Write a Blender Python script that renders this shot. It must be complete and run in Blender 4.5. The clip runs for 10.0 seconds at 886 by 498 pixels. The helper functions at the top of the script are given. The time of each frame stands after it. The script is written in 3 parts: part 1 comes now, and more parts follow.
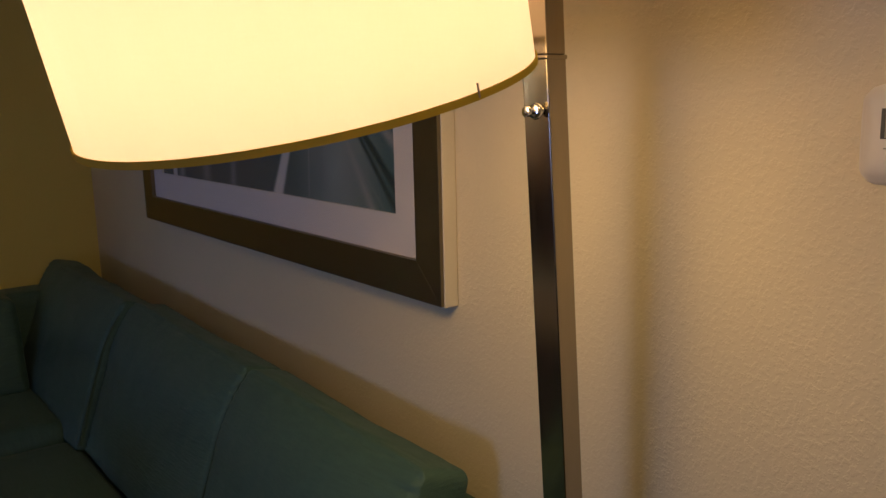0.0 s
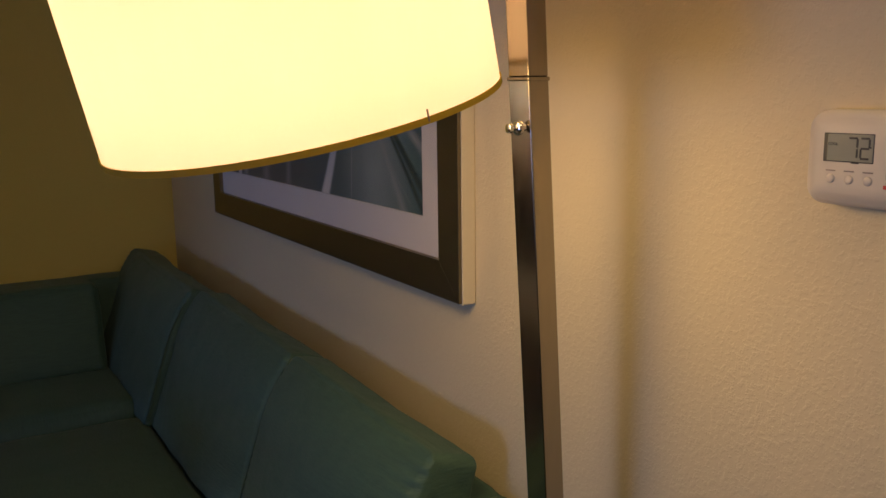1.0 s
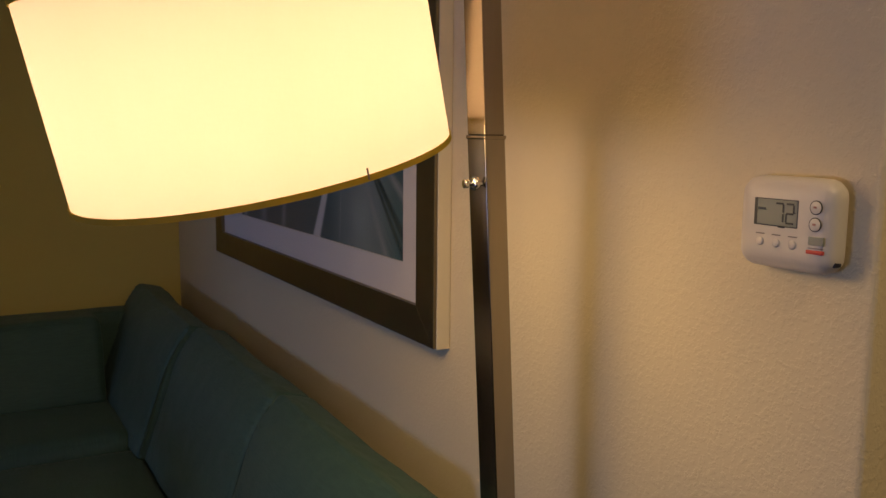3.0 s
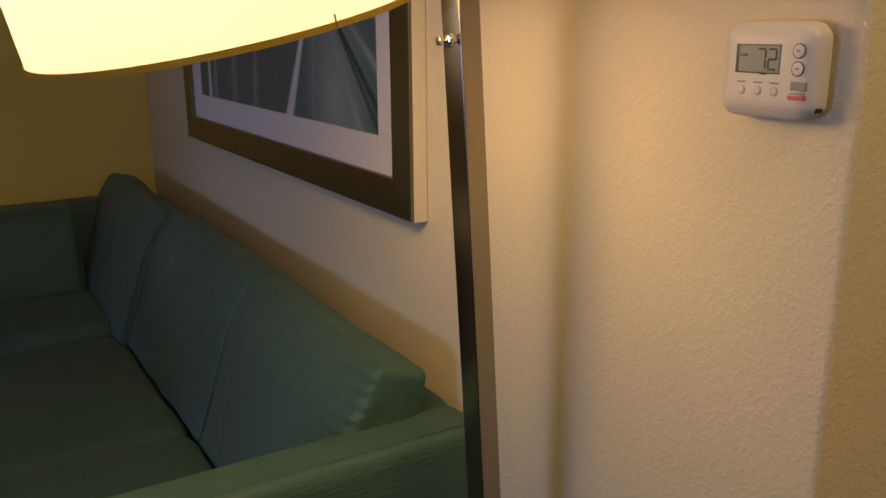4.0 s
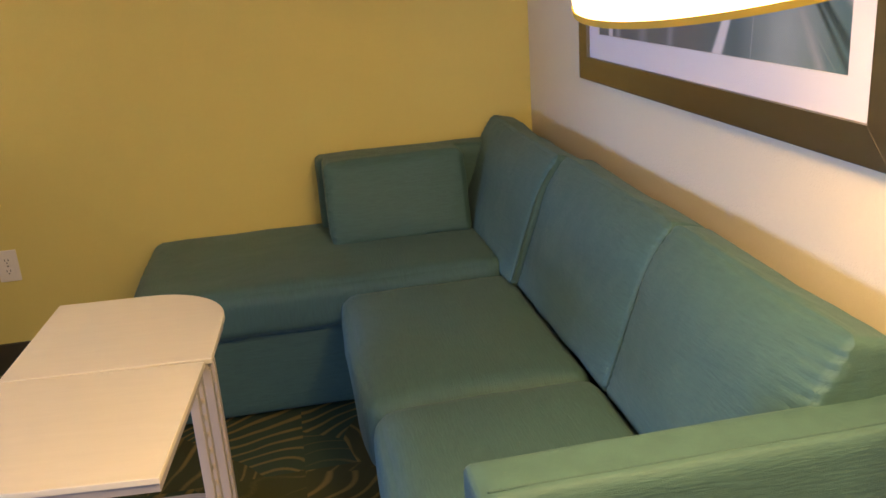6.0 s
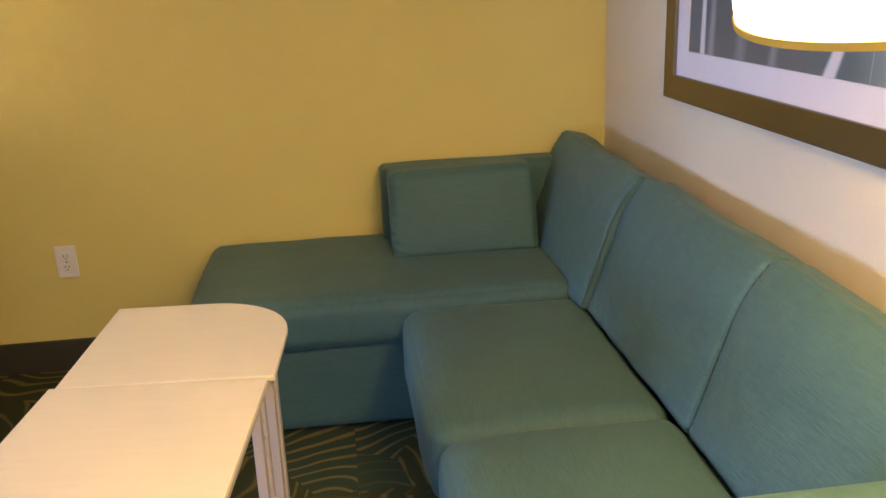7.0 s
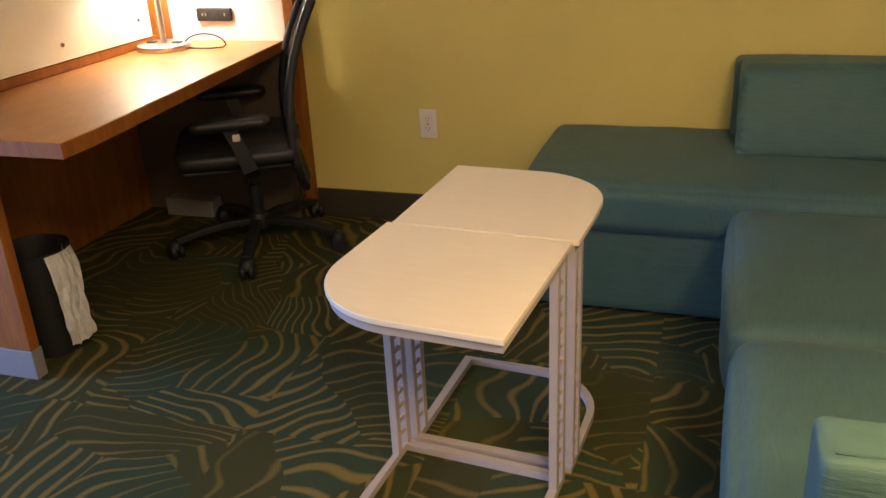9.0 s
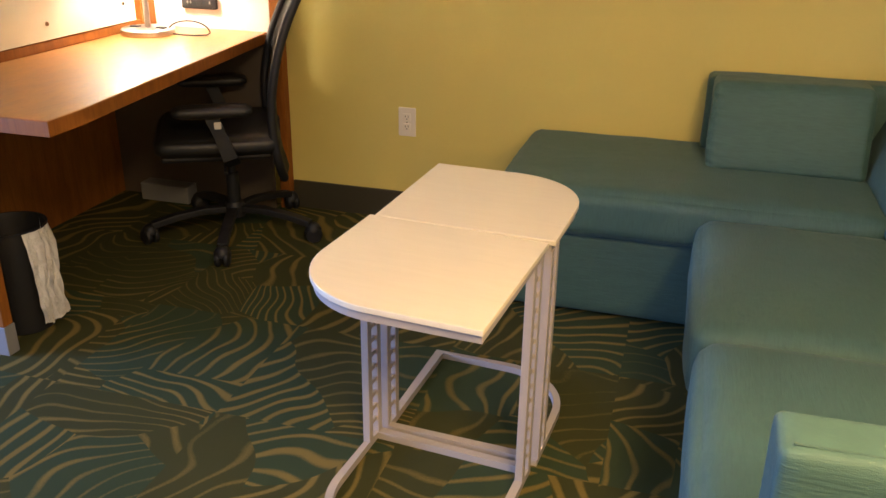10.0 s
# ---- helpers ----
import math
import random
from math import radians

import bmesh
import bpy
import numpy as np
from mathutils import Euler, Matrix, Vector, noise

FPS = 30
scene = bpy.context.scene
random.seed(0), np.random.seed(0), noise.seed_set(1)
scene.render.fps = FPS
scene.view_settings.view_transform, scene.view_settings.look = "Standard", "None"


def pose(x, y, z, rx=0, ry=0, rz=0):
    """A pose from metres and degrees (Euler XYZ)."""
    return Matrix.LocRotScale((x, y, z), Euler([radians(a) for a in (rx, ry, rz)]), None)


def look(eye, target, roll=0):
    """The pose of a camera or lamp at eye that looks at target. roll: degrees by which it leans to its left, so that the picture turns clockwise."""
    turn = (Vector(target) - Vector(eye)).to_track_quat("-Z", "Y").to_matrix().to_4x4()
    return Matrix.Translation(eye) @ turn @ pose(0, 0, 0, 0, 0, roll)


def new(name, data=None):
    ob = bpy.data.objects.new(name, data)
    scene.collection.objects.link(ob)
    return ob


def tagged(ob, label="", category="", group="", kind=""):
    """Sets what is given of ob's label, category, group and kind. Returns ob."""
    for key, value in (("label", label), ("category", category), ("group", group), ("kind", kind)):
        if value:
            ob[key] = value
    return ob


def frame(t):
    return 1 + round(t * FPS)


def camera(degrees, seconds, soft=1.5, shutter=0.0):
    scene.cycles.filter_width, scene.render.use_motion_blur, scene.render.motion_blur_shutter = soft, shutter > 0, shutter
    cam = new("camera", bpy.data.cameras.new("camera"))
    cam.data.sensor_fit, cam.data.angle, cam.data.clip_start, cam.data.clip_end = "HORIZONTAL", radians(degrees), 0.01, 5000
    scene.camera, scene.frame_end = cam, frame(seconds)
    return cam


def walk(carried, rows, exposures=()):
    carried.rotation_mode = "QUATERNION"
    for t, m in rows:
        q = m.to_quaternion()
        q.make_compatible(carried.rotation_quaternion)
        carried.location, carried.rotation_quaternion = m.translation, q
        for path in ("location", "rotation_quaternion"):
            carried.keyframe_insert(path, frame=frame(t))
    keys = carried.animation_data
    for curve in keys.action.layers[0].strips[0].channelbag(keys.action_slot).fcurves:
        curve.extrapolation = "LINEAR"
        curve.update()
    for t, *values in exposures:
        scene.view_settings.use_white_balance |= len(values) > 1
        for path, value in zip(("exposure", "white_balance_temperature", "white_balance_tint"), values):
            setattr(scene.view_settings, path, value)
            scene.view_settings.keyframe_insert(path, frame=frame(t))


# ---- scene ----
cam = camera(54.6, 10.0)
PATH = [
    (0, (0.273, 0.309, 1.312), (1.46, 1.877, 0.948), -1.3),
    (0.5, (0.305, 0.267, 1.318), (1.461, 1.851, 0.924), -1.2),
    (1, (0.308, 0.167, 1.332), (1.329, 1.847, 0.968), -0.7),
    (1.5, (0.3, 0.09, 1.369), (1.268, 1.837, 1.273), 0.2),
    (2, (0.301, 0.08, 1.378), (1.272, 1.828, 1.349), 1.0),
    (2.5, (0.328, 0.079, 1.364), (1.312, 1.819, 1.293), 0.9),
    (2.7, (0.339, 0.085, 1.358), (1.328, 1.816, 1.203), 0.9),
    (4, (0.358, 0.098, 1.31), (1.365, 1.748, 0.797), -0.3),
    (4.5, (0.354, 0.105, 1.291), (1.335, 1.716, 0.625), -0.3),
    (5, (0.313, 0.131, 1.29), (0.941, 1.893, 0.584), -3.4),
    (5.5, (0.228, 0.176, 1.315), (0.601, 2.027, 0.657), -4.6),
    (5.7, (0.203, 0.209, 1.322), (0.538, 2.071, 0.676), -4.6),
    (6.8, (0.13, 0.319, 1.313), (0.422, 2.213, 0.741), -2.7),
    (7, (0.122, 0.356, 1.319), (0.348, 2.25, 0.719), -2.2),
    (7.5, (0.21, 0.396, 1.298), (-0.063, 2.268, 0.651), 0.0),
    (8, (0.271, 0.433, 1.287), (-0.408, 2.184, 0.599), -3.5),
    (8.5, (0.26, 0.384, 1.279), (-0.52, 2.073, 0.546), -5.1),
    (9, (0.215, 0.293, 1.283), (-0.368, 2.037, 0.495), -2.8),
    (9.5, (0.184, 0.231, 1.284), (-0.31, 1.998, 0.488), -0.9),
    (10, (0.196, 0.226, 1.293), (-0.305, 1.995, 0.506), 0.9),
]
walk(cam, [(t, look(eye, target, roll)) for t, eye, target, roll in PATH],
     [(0, -0.42), (0.5, -0.38), (1, -0.25), (1.5, -0.42), (2, -0.45), (2.7, -0.42), (3.8, -0.05), (4, 0.05), (4.5, 0.70), (5, 1.48), (5.5, 1.85), (7, 2.35), (7.5, 2.35), (8, 2.1), (8.5, 2.03), (9.5, 2.2), (10, 2.42)])

# ---- world and light ----
world = bpy.data.worlds.new("world")
scene.world = world
world.use_nodes = True
sky = world.node_tree.nodes.new("ShaderNodeTexSky")
sky.sky_type, sky.sun_disc = 'NISHITA', False
sky.sun_elevation, sky.sun_rotation = radians(25), radians(200)
world.node_tree.links.new(sky.outputs[0], world.node_tree.nodes["Background"].inputs[0])
world.node_tree.nodes["Background"].inputs[1].default_value = 0.05


def lamp(name, kind, m, energy, colour, **more):
    data = bpy.data.lights.new(name, kind)
    data.energy, data.color = energy, colour
    if kind == 'AREA':
        data.shape, data.size, data.size_y = 'RECTANGLE', more["size"], more["size_y"]
    else:
        data.shadow_soft_size = more["radius"]
    ob = new(name, data)
    ob.matrix_basis = m
    return ob


WARM = (1.0, 0.67, 0.30)
lamp("floor_lamp_bulb_light", 'POINT', pose(0.627, 0.993, 1.400), 10.5, WARM, radius=0.125)
lamp("desk_lamp_bulb_light", 'POINT', pose(-1.825, 3.150, 1.175), 11.0, (1.0, 0.82, 0.68), radius=0.05)
lamp("window_daylight", 'AREA', pose(-4.39, 0.72, 0.66, 0, -90, 0), 50.0, (0.26, 0.42, 1.0), size=0.66, size_y=1.20)
# Unseen warm fill, added overhead near the entry to lift walls and sofa.
lamp("entry_fill_light", 'AREA', pose(0.9, -0.45, 2.47, 0, 0, 0), 17.0, (1.0, 0.72, 0.40), size=0.7, size_y=0.7)


# ---- materials ----
class Nodes:
    def __init__(self, name):
        self.mat = bpy.data.materials.new(name)
        self.mat.use_nodes = True
        self.tree = self.mat.node_tree
        self.bsdf = self.tree.nodes["Principled BSDF"]
        self.out = self.tree.nodes["Material Output"]

    def add(self, kind, **values):
        n = self.tree.nodes.new(kind)
        for k, v in values.items():
            if k in n.inputs:
                n.inputs[k].default_value = v
        return n

    def link(self, a, b):
        self.tree.links.new(a, b)

    def coords(self, scale=(1, 1, 1), kind="Object", turn=(0, 0, 0)):
        tc = self.add("ShaderNodeTexCoord")
        mp = self.add("ShaderNodeMapping", Scale=scale, Rotation=[radians(a) for a in turn])
        self.link(tc.outputs[kind], mp.inputs["Vector"])
        return mp.outputs[0]

    def noise(self, scale, detail=4.0, rough=0.55, vec=None, distortion=0.0):
        n = self.add("ShaderNodeTexNoise", Scale=scale, Detail=detail, Roughness=rough, Distortion=distortion)
        self.link(vec if vec else self.coords(), n.inputs["Vector"])
        return n.outputs["Fac"]

    def math(self, op, a, b=None, c=None, clamp=False):
        n = self.tree.nodes.new("ShaderNodeMath")
        n.operation, n.use_clamp = op, clamp
        for i, v in enumerate((a, b, c)):
            if v is None:
                continue
            if isinstance(v, (int, float)):
                n.inputs[i].default_value = v
            else:
                self.link(v, n.inputs[i])
        return n.outputs[0]

    def ramp(self, fac, stops, mode='LINEAR'):
        n = self.add("ShaderNodeValToRGB")
        n.color_ramp.interpolation = mode
        while len(n.color_ramp.elements) < len(stops):
            n.color_ramp.elements.new(0.5)
        for e, (p, c) in zip(n.color_ramp.elements, stops):
            e.position, e.color = p, (c[0], c[1], c[2], 1)
        self.link(fac, n.inputs[0])
        return n.outputs[0]

    def mix(self, fac, a, b, mode='MIX'):
        n = self.tree.nodes.new("ShaderNodeMix")
        n.data_type, n.blend_type = 'RGBA', mode
        if isinstance(fac, (int, float)):
            n.inputs[0].default_value = fac
        else:
            self.link(fac, n.inputs[0])
        for i, v in ((6, a), (7, b)):
            if isinstance(v, tuple):
                n.inputs[i].default_value = (*v[:3], 1)
            else:
                self.link(v, n.inputs[i])
        return n.outputs[2]

    def bump(self, height, strength, distance, after=None):
        n = self.add("ShaderNodeBump", Strength=strength, Distance=distance)
        self.link(height, n.inputs["Height"])
        if after:
            self.link(after, n.inputs["Normal"])
        self.link(n.outputs[0], self.bsdf.inputs["Normal"])
        return n.outputs[0]

    def set(self, base=None, rough=None, metal=None, spec=None):
        for key, v in (("Base Color", base), ("Roughness", rough), ("Metallic", metal), ("Specular IOR Level", spec)):
            if v is None:
                continue
            if isinstance(v, tuple):
                self.bsdf.inputs[key].default_value = (*v[:3], 1)
            elif isinstance(v, (int, float)):
                self.bsdf.inputs[key].default_value = v
            else:
                self.link(v, self.bsdf.inputs[key])
        return self


def tone(c, k):
    return tuple(min(1.0, v * k) for v in c)


def painted_wall(name, colour, relief=1.0):
    n = Nodes(name)
    big = n.noise(1.3, 3)
    fine = n.noise(60, 3)
    col = n.mix(n.math('MULTIPLY', big, 0.5), colour, tone(colour, 0.88))
    col = n.mix(n.math('MULTIPLY', fine, 0.18), col, tone(colour, 0.8))
    n.set(col, 0.62, 0.0, 0.3)
    v = n.add("ShaderNodeTexVoronoi", Scale=170.0)
    warp = n.noise(60, 2)
    c = n.coords()
    va = n.tree.nodes.new("ShaderNodeVectorMath")
    va.operation = 'MULTIPLY_ADD'
    n.link(warp, va.inputs[0])
    va.inputs[1].default_value = (0.015, 0.015, 0.015)
    n.link(c, va.inputs[2])
    n.link(va.outputs[0], v.inputs["Vector"])
    peel = n.noise(260, 3, 0.6)
    blobs = n.ramp(n.noise(165, 2, 0.5), [(0.48, (0, 0, 0)), (0.62, (1, 1, 1))])
    h = n.math('ADD', n.math('MULTIPLY', v.outputs["Distance"], -0.35), n.math('MULTIPLY', blobs, 0.8))
    h = n.math('ADD', h, n.math('MULTIPLY', peel, 0.5))
    n.bump(h, 0.34 * relief, 0.0014)
    return n.mat


def fabric(name, colour, ribs):
    n = Nodes(name)
    big = n.noise(5, 4)
    weave = n.noise(1, 3, 0.6, n.coords(ribs))
    fine = n.noise(900, 2)
    col = n.mix(weave, tone(colour, 0.74), tone(colour, 1.30))
    col = n.mix(n.math('MULTIPLY', big, 0.35), col, tone(colour, 0.75))
    n.set(col, 0.62, 0.0, 0.42)
    n.bsdf.inputs["Sheen Weight"].default_value = 0.10
    n.bsdf.inputs["Sheen Roughness"].default_value = 0.4
    n.bsdf.inputs["Sheen Tint"].default_value = (0.72, 0.84, 0.85, 1)
    h = n.math('ADD', n.math('MULTIPLY', weave, 1.0), n.math('MULTIPLY', fine, 0.4))
    a = n.bump(h, 0.75, 0.0022)
    n.bump(n.noise(9, 3), 0.35, 0.012, a)
    return n.mat


def wood(name, dark, light, axis=(1, 1, 1), rough=0.35, turn=(0, 0, 0), coat=0.0, open_pores=0.35, spec=0.5):
    n = Nodes(name)
    v = n.coords(axis, turn=turn)
    grain = n.noise(6, 6, 0.6, v, 0.6)
    pores = n.noise(28, 4, 0.65, v)
    col = n.mix(n.ramp(grain, [(0.3, (0, 0, 0)), (0.7, (1, 1, 1))]), dark, light)
    col = n.mix(n.math('MULTIPLY', n.ramp(pores, [(0.52, (0, 0, 0)), (0.7, (1, 1, 1))]), open_pores), col, tone(dark, 0.65))
    n.set(col, n.math('MULTIPLY_ADD', grain, 0.15, rough - 0.07), None, spec)
    n.bsdf.inputs["Coat Weight"].default_value = coat
    n.bump(pores, 0.12, 0.0006)
    return n.mat


def metal(name, colour, rough, brushed=(1, 1, 60), bump=0.06):
    n = Nodes(name)
    b = n.noise(14, 4, 0.6, n.coords(brushed))
    n.set(n.mix(b, tone(colour, 0.85), colour), n.math('MULTIPLY_ADD', b, rough * 0.5, rough * 0.75), 1.0)
    if bump:
        n.bump(b, bump, 0.0004)
    return n.mat


def plastic(name, colour, rough=0.45, speckle=0.1, bump=0.05, scale=150):
    n = Nodes(name)
    f = n.noise(scale, 3)
    big = n.noise(6, 3)
    col = n.mix(n.math('MULTIPLY', f, speckle * 2), colour, tone(colour, 0.7))
    col = n.mix(n.math('MULTIPLY', big, speckle), col, tone(colour, 1.2))
    n.set(col, n.math('MULTIPLY_ADD', big, 0.15, rough - 0.07))
    n.bump(f, bump, 0.0008)
    return n.mat


CREAM = painted_wall("cream_wall_paint", (0.72, 0.61, 0.385), 1.0)
OLIVE = painted_wall("olive_yellow_wall_paint", (0.70, 0.58, 0.175), 0.4)
CEIL = painted_wall("white_ceiling_paint", (0.85, 0.82, 0.76), 1.2)
WHITE_WALL = painted_wall("white_wall_paint", (0.72, 0.66, 0.60), 0.5)
TEAL = (0.052, 0.112, 0.088)
FAB_SIDE = fabric("teal_ribbed_fabric_upright", TEAL, (24, 24, 210))
FAB_TOP = fabric("teal_ribbed_fabric_flat", TEAL, (210, 24, 24))
BASE_DARK = plastic("dark_green_baseboard_vinyl", (0.046, 0.040, 0.022), 0.5, 0.2)
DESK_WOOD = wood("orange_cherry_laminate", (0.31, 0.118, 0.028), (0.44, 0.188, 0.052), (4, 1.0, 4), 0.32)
# Desktop's laminate again; its darker colour holds the weaker light on upright faces.
PANEL_WOOD = wood("shaded_cherry_laminate_upright", (0.205, 0.066, 0.009), (0.31, 0.112, 0.016), (5, 5, 0.7), 0.66, spec=0.22)
TABLE_TOP = wood("pale_oak_laminate", (0.72, 0.64, 0.46), (0.76, 0.68, 0.50), (1.2, 9, 9), 0.42, open_pores=0.05)
TABLE_METAL = plastic("warm_grey_powder_coat", (0.40, 0.35, 0.30), 0.42, 0.08)
NICKEL = metal("satin_nickel", (0.40, 0.35, 0.27), 0.18, (8, 8, 1), 0.0)
NICKEL_ARC = metal("brushed_nickel_arc", (0.46, 0.40, 0.30), 0.22, (0.6, 0.6, 0.6), 0.0)
SATIN = metal("bright_satin_nickel", (0.56, 0.54, 0.51), 0.34, (1, 1, 1), 0.0)
STEEL = metal("polished_steel", (0.75, 0.73, 0.70), 0.15, (1, 1, 1))
FRAME_METAL = metal("champagne_picture_frame", (0.25, 0.21, 0.130), 0.38, (1, 3, 3), 0.0)
FRAME_EDGE = plastic("pale_frame_edge", (0.62, 0.57, 0.47), 0.4, 0.1)
BLACK = plastic("black_plastic", (0.010, 0.010, 0.011), 0.55, 0.2, 0.15)
BLACK_LEATHER = plastic("black_leather", (0.012, 0.011, 0.010), 0.48, 0.3, 0.35, 260)
WHITE_PL = plastic("white_plastic", (0.64, 0.58, 0.48), 0.4, 0.04, 0.02)
PLATE_PL = plastic("almond_outlet_plastic", (0.78, 0.72, 0.62), 0.35, 0.04, 0.02)
# Under-desk shade put into the colour of a paler wall end.
SHADED_PANEL = plastic("shaded_under_desk_panel", (0.11, 0.085, 0.06), 0.5, 0.2)
KICK = plastic("grey_kick_plate_laminate", (0.22, 0.22, 0.215), 0.45, 0.1)
LCD = plastic("grey_liquid_crystal_glass", (0.24, 0.25, 0.20), 0.45, 0.05, 0.0)
INK = plastic("dark_display_ink", (0.015, 0.016, 0.02), 0.4, 0.0, 0.0)
RED_INK = plastic("red_ink", (0.55, 0.05, 0.03), 0.4, 0.0, 0.0)
PALE_RED = plastic("faded_red_mark", (0.45, 0.22, 0.16), 0.5, 0.0, 0.0)
GREY_INK = plastic("grey_ink", (0.22, 0.19, 0.16), 0.5, 0.0, 0.0)
MAT_BOARD = plastic("white_mat_board", (0.70, 0.65, 0.60), 0.8, 0.05, 0.1, 400)
PIPING = fabric("teal_piping", tone(TEAL, 0.85), (200, 200, 200))


def shade_cloth(name, pale, deep, share):
    n = Nodes(name)
    wv = n.math('ADD', n.noise(1, 2, 0.5, n.coords((700, 700, 60))), n.noise(1, 2, 0.5, n.coords((60, 60, 700))))
    slub = n.noise(1, 3, 0.6, n.coords((25, 25, 4)))
    k = n.math('MULTIPLY_ADD', wv, 0.10, 0.0)
    k = n.math('ADD', k, n.math('MULTIPLY', slub, 0.22))
    col = n.mix(k, pale, deep)
    d = n.add("ShaderNodeBsdfDiffuse")
    t = n.add("ShaderNodeBsdfTranslucent")
    n.link(col, d.inputs[0])
    n.link(col, t.inputs[0])
    m = n.add("ShaderNodeMixShader")
    m.inputs[0].default_value = share
    n.link(d.outputs[0], m.inputs[1])
    n.link(t.outputs[0], m.inputs[2])
    n.link(m.outputs[0], n.out.inputs[0])
    return n.mat


def board_glass():
    n = Nodes("back_painted_glass")
    f = n.noise(3, 3)
    n.set(n.mix(f, (0.76, 0.71, 0.52), (0.80, 0.76, 0.60)), 0.12, 0.0, 0.5)
    return n.mat


def picture_glazing():
    n = Nodes("picture_glass")
    tr = n.add("ShaderNodeBsdfTransparent")
    gl = n.add("ShaderNodeBsdfGlossy", Roughness=0.03)
    m = n.add("ShaderNodeMixShader")
    m.inputs[0].default_value = 0.06
    n.link(tr.outputs[0], m.inputs[1])
    n.link(gl.outputs[0], m.inputs[2])
    n.link(m.outputs[0], n.out.inputs[0])
    return n.mat


def carpet_tile():
    n = Nodes("patterned_carpet_tile")
    info = n.add("ShaderNodeObjectInfo")
    tc = n.add("ShaderNodeTexCoord")
    r = info.outputs["Random"]
    turn = n.math('MULTIPLY', n.math('FLOOR', n.math('MULTIPLY', r, 3.99)), math.pi / 2)
    rot = n.tree.nodes.new("ShaderNodeVectorRotate")
    rot.rotation_type = 'Z_AXIS'
    n.link(tc.outputs["Object"], rot.inputs["Vector"])
    n.link(turn, rot.inputs["Angle"])
    comb = n.add("ShaderNodeCombineXYZ")
    for i, k in enumerate((37.0, 91.0, 53.0)):
        n.link(n.math('MULTIPLY', r, k), comb.inputs[i])
    off = n.tree.nodes.new("ShaderNodeVectorMath")
    n.link(rot.outputs[0], off.inputs[0])
    n.link(comb.outputs[0], off.inputs[1])
    # leaf-shaped fields, each with its own fan of bowed ribs
    bend = n.add("ShaderNodeTexNoise", Scale=2.5, Detail=1.0, Roughness=0.4)
    n.link(off.outputs[0], bend.inputs["Vector"])
    warp = n.tree.nodes.new("ShaderNodeVectorMath")
    warp.operation = 'MULTIPLY_ADD'
    n.link(bend.outputs["Color"], warp.inputs[0])
    warp.inputs[1].default_value = (0.22, 0.22, 0.0)
    n.link(off.outputs[0], warp.inputs[2])
    stretch = n.add("ShaderNodeMapping", Scale=(3.0, 1.8, 1.0))
    n.link(warp.outputs[0], stretch.inputs["Vector"])
    field = n.add("ShaderNodeTexVoronoi", Scale=1.0, Randomness=0.9)
    field.voronoi_dimensions = '2D'
    n.link(stretch.outputs[0], field.inputs["Vector"])
    rel = n.tree.nodes.new("ShaderNodeVectorMath")
    rel.operation = 'SUBTRACT'
    n.link(stretch.outputs[0], rel.inputs[0])
    n.link(field.outputs["Position"], rel.inputs[1])
    own = n.add("ShaderNodeSeparateColor")
    n.link(field.outputs["Color"], own.inputs[0])
    true = n.add("ShaderNodeMapping", Scale=(1 / 3.0, 1 / 1.8, 0.0))
    n.link(rel.outputs[0], true.inputs["Vector"])
    swing = n.tree.nodes.new("ShaderNodeVectorRotate")
    swing.rotation_type = 'Z_AXIS'
    n.link(true.outputs[0], swing.inputs["Vector"])
    n.link(n.math('MULTIPLY_ADD', own.outputs[0], 3.4, -1.7), swing.inputs["Angle"])
    sep = n.add("ShaderNodeSeparateXYZ")
    n.link(swing.outputs[0], sep.inputs[0])
    u, v = sep.outputs[0], sep.outputs[1]
    bow = n.math('MULTIPLY', n.math('MULTIPLY', v, v), n.math('MULTIPLY_ADD', own.outputs[1], 6.0, -3.0))
    fan = n.math('MULTIPLY', u, n.math('MULTIPLY_ADD', v, 1.6, 1.0))
    wave = n.noise(5.5, 0.5, 0.4, off.outputs[0])
    wob = n.noise(3.0, 1.5, 0.5, off.outputs[0])
    cycles = n.math('ADD', n.math('MULTIPLY', n.math('ADD', fan, bow), 17.5), n.math('MULTIPLY', wave, 1.8))
    s = n.math('SINE', n.math('MULTIPLY', cycles, 2 * math.pi))
    width = n.math('ADD', n.math('MULTIPLY_ADD', wob, 1.3, -0.38), n.math('MULTIPLY', own.outputs[2], 0.5))
    frayed = n.math('MULTIPLY_ADD', n.noise(240, 2, 0.6), 0.7, -0.35)
    line = n.math('MULTIPLY', n.math('SUBTRACT', n.math('ADD', s, frayed), width), 1.7, clamp=True)
    patch = n.ramp(own.outputs[1], [(0.62, (0, 0, 0)), (0.66, (1, 1, 1))])
    fuzz = n.noise(420, 3, 0.7)
    loops = n.noise(1, 2, 0.5, n.coords((180, 700, 180)))
    ground = n.mix(patch, (0.061, 0.063, 0.022), (0.046, 0.070, 0.034))
    tan = n.mix(wob, (0.215, 0.152, 0.040), (0.275, 0.203, 0.057))
    col = n.mix(line, ground, tan)
    col = n.mix(n.math('MULTIPLY', fuzz, 0.38), col, (0.032, 0.032, 0.013))
    n.set(col, 0.95, 0.0, 0.06)
    n.bump(n.math('ADD', fuzz, n.math('MULTIPLY', loops, 0.7)), 0.8, 0.004)
    return n.mat


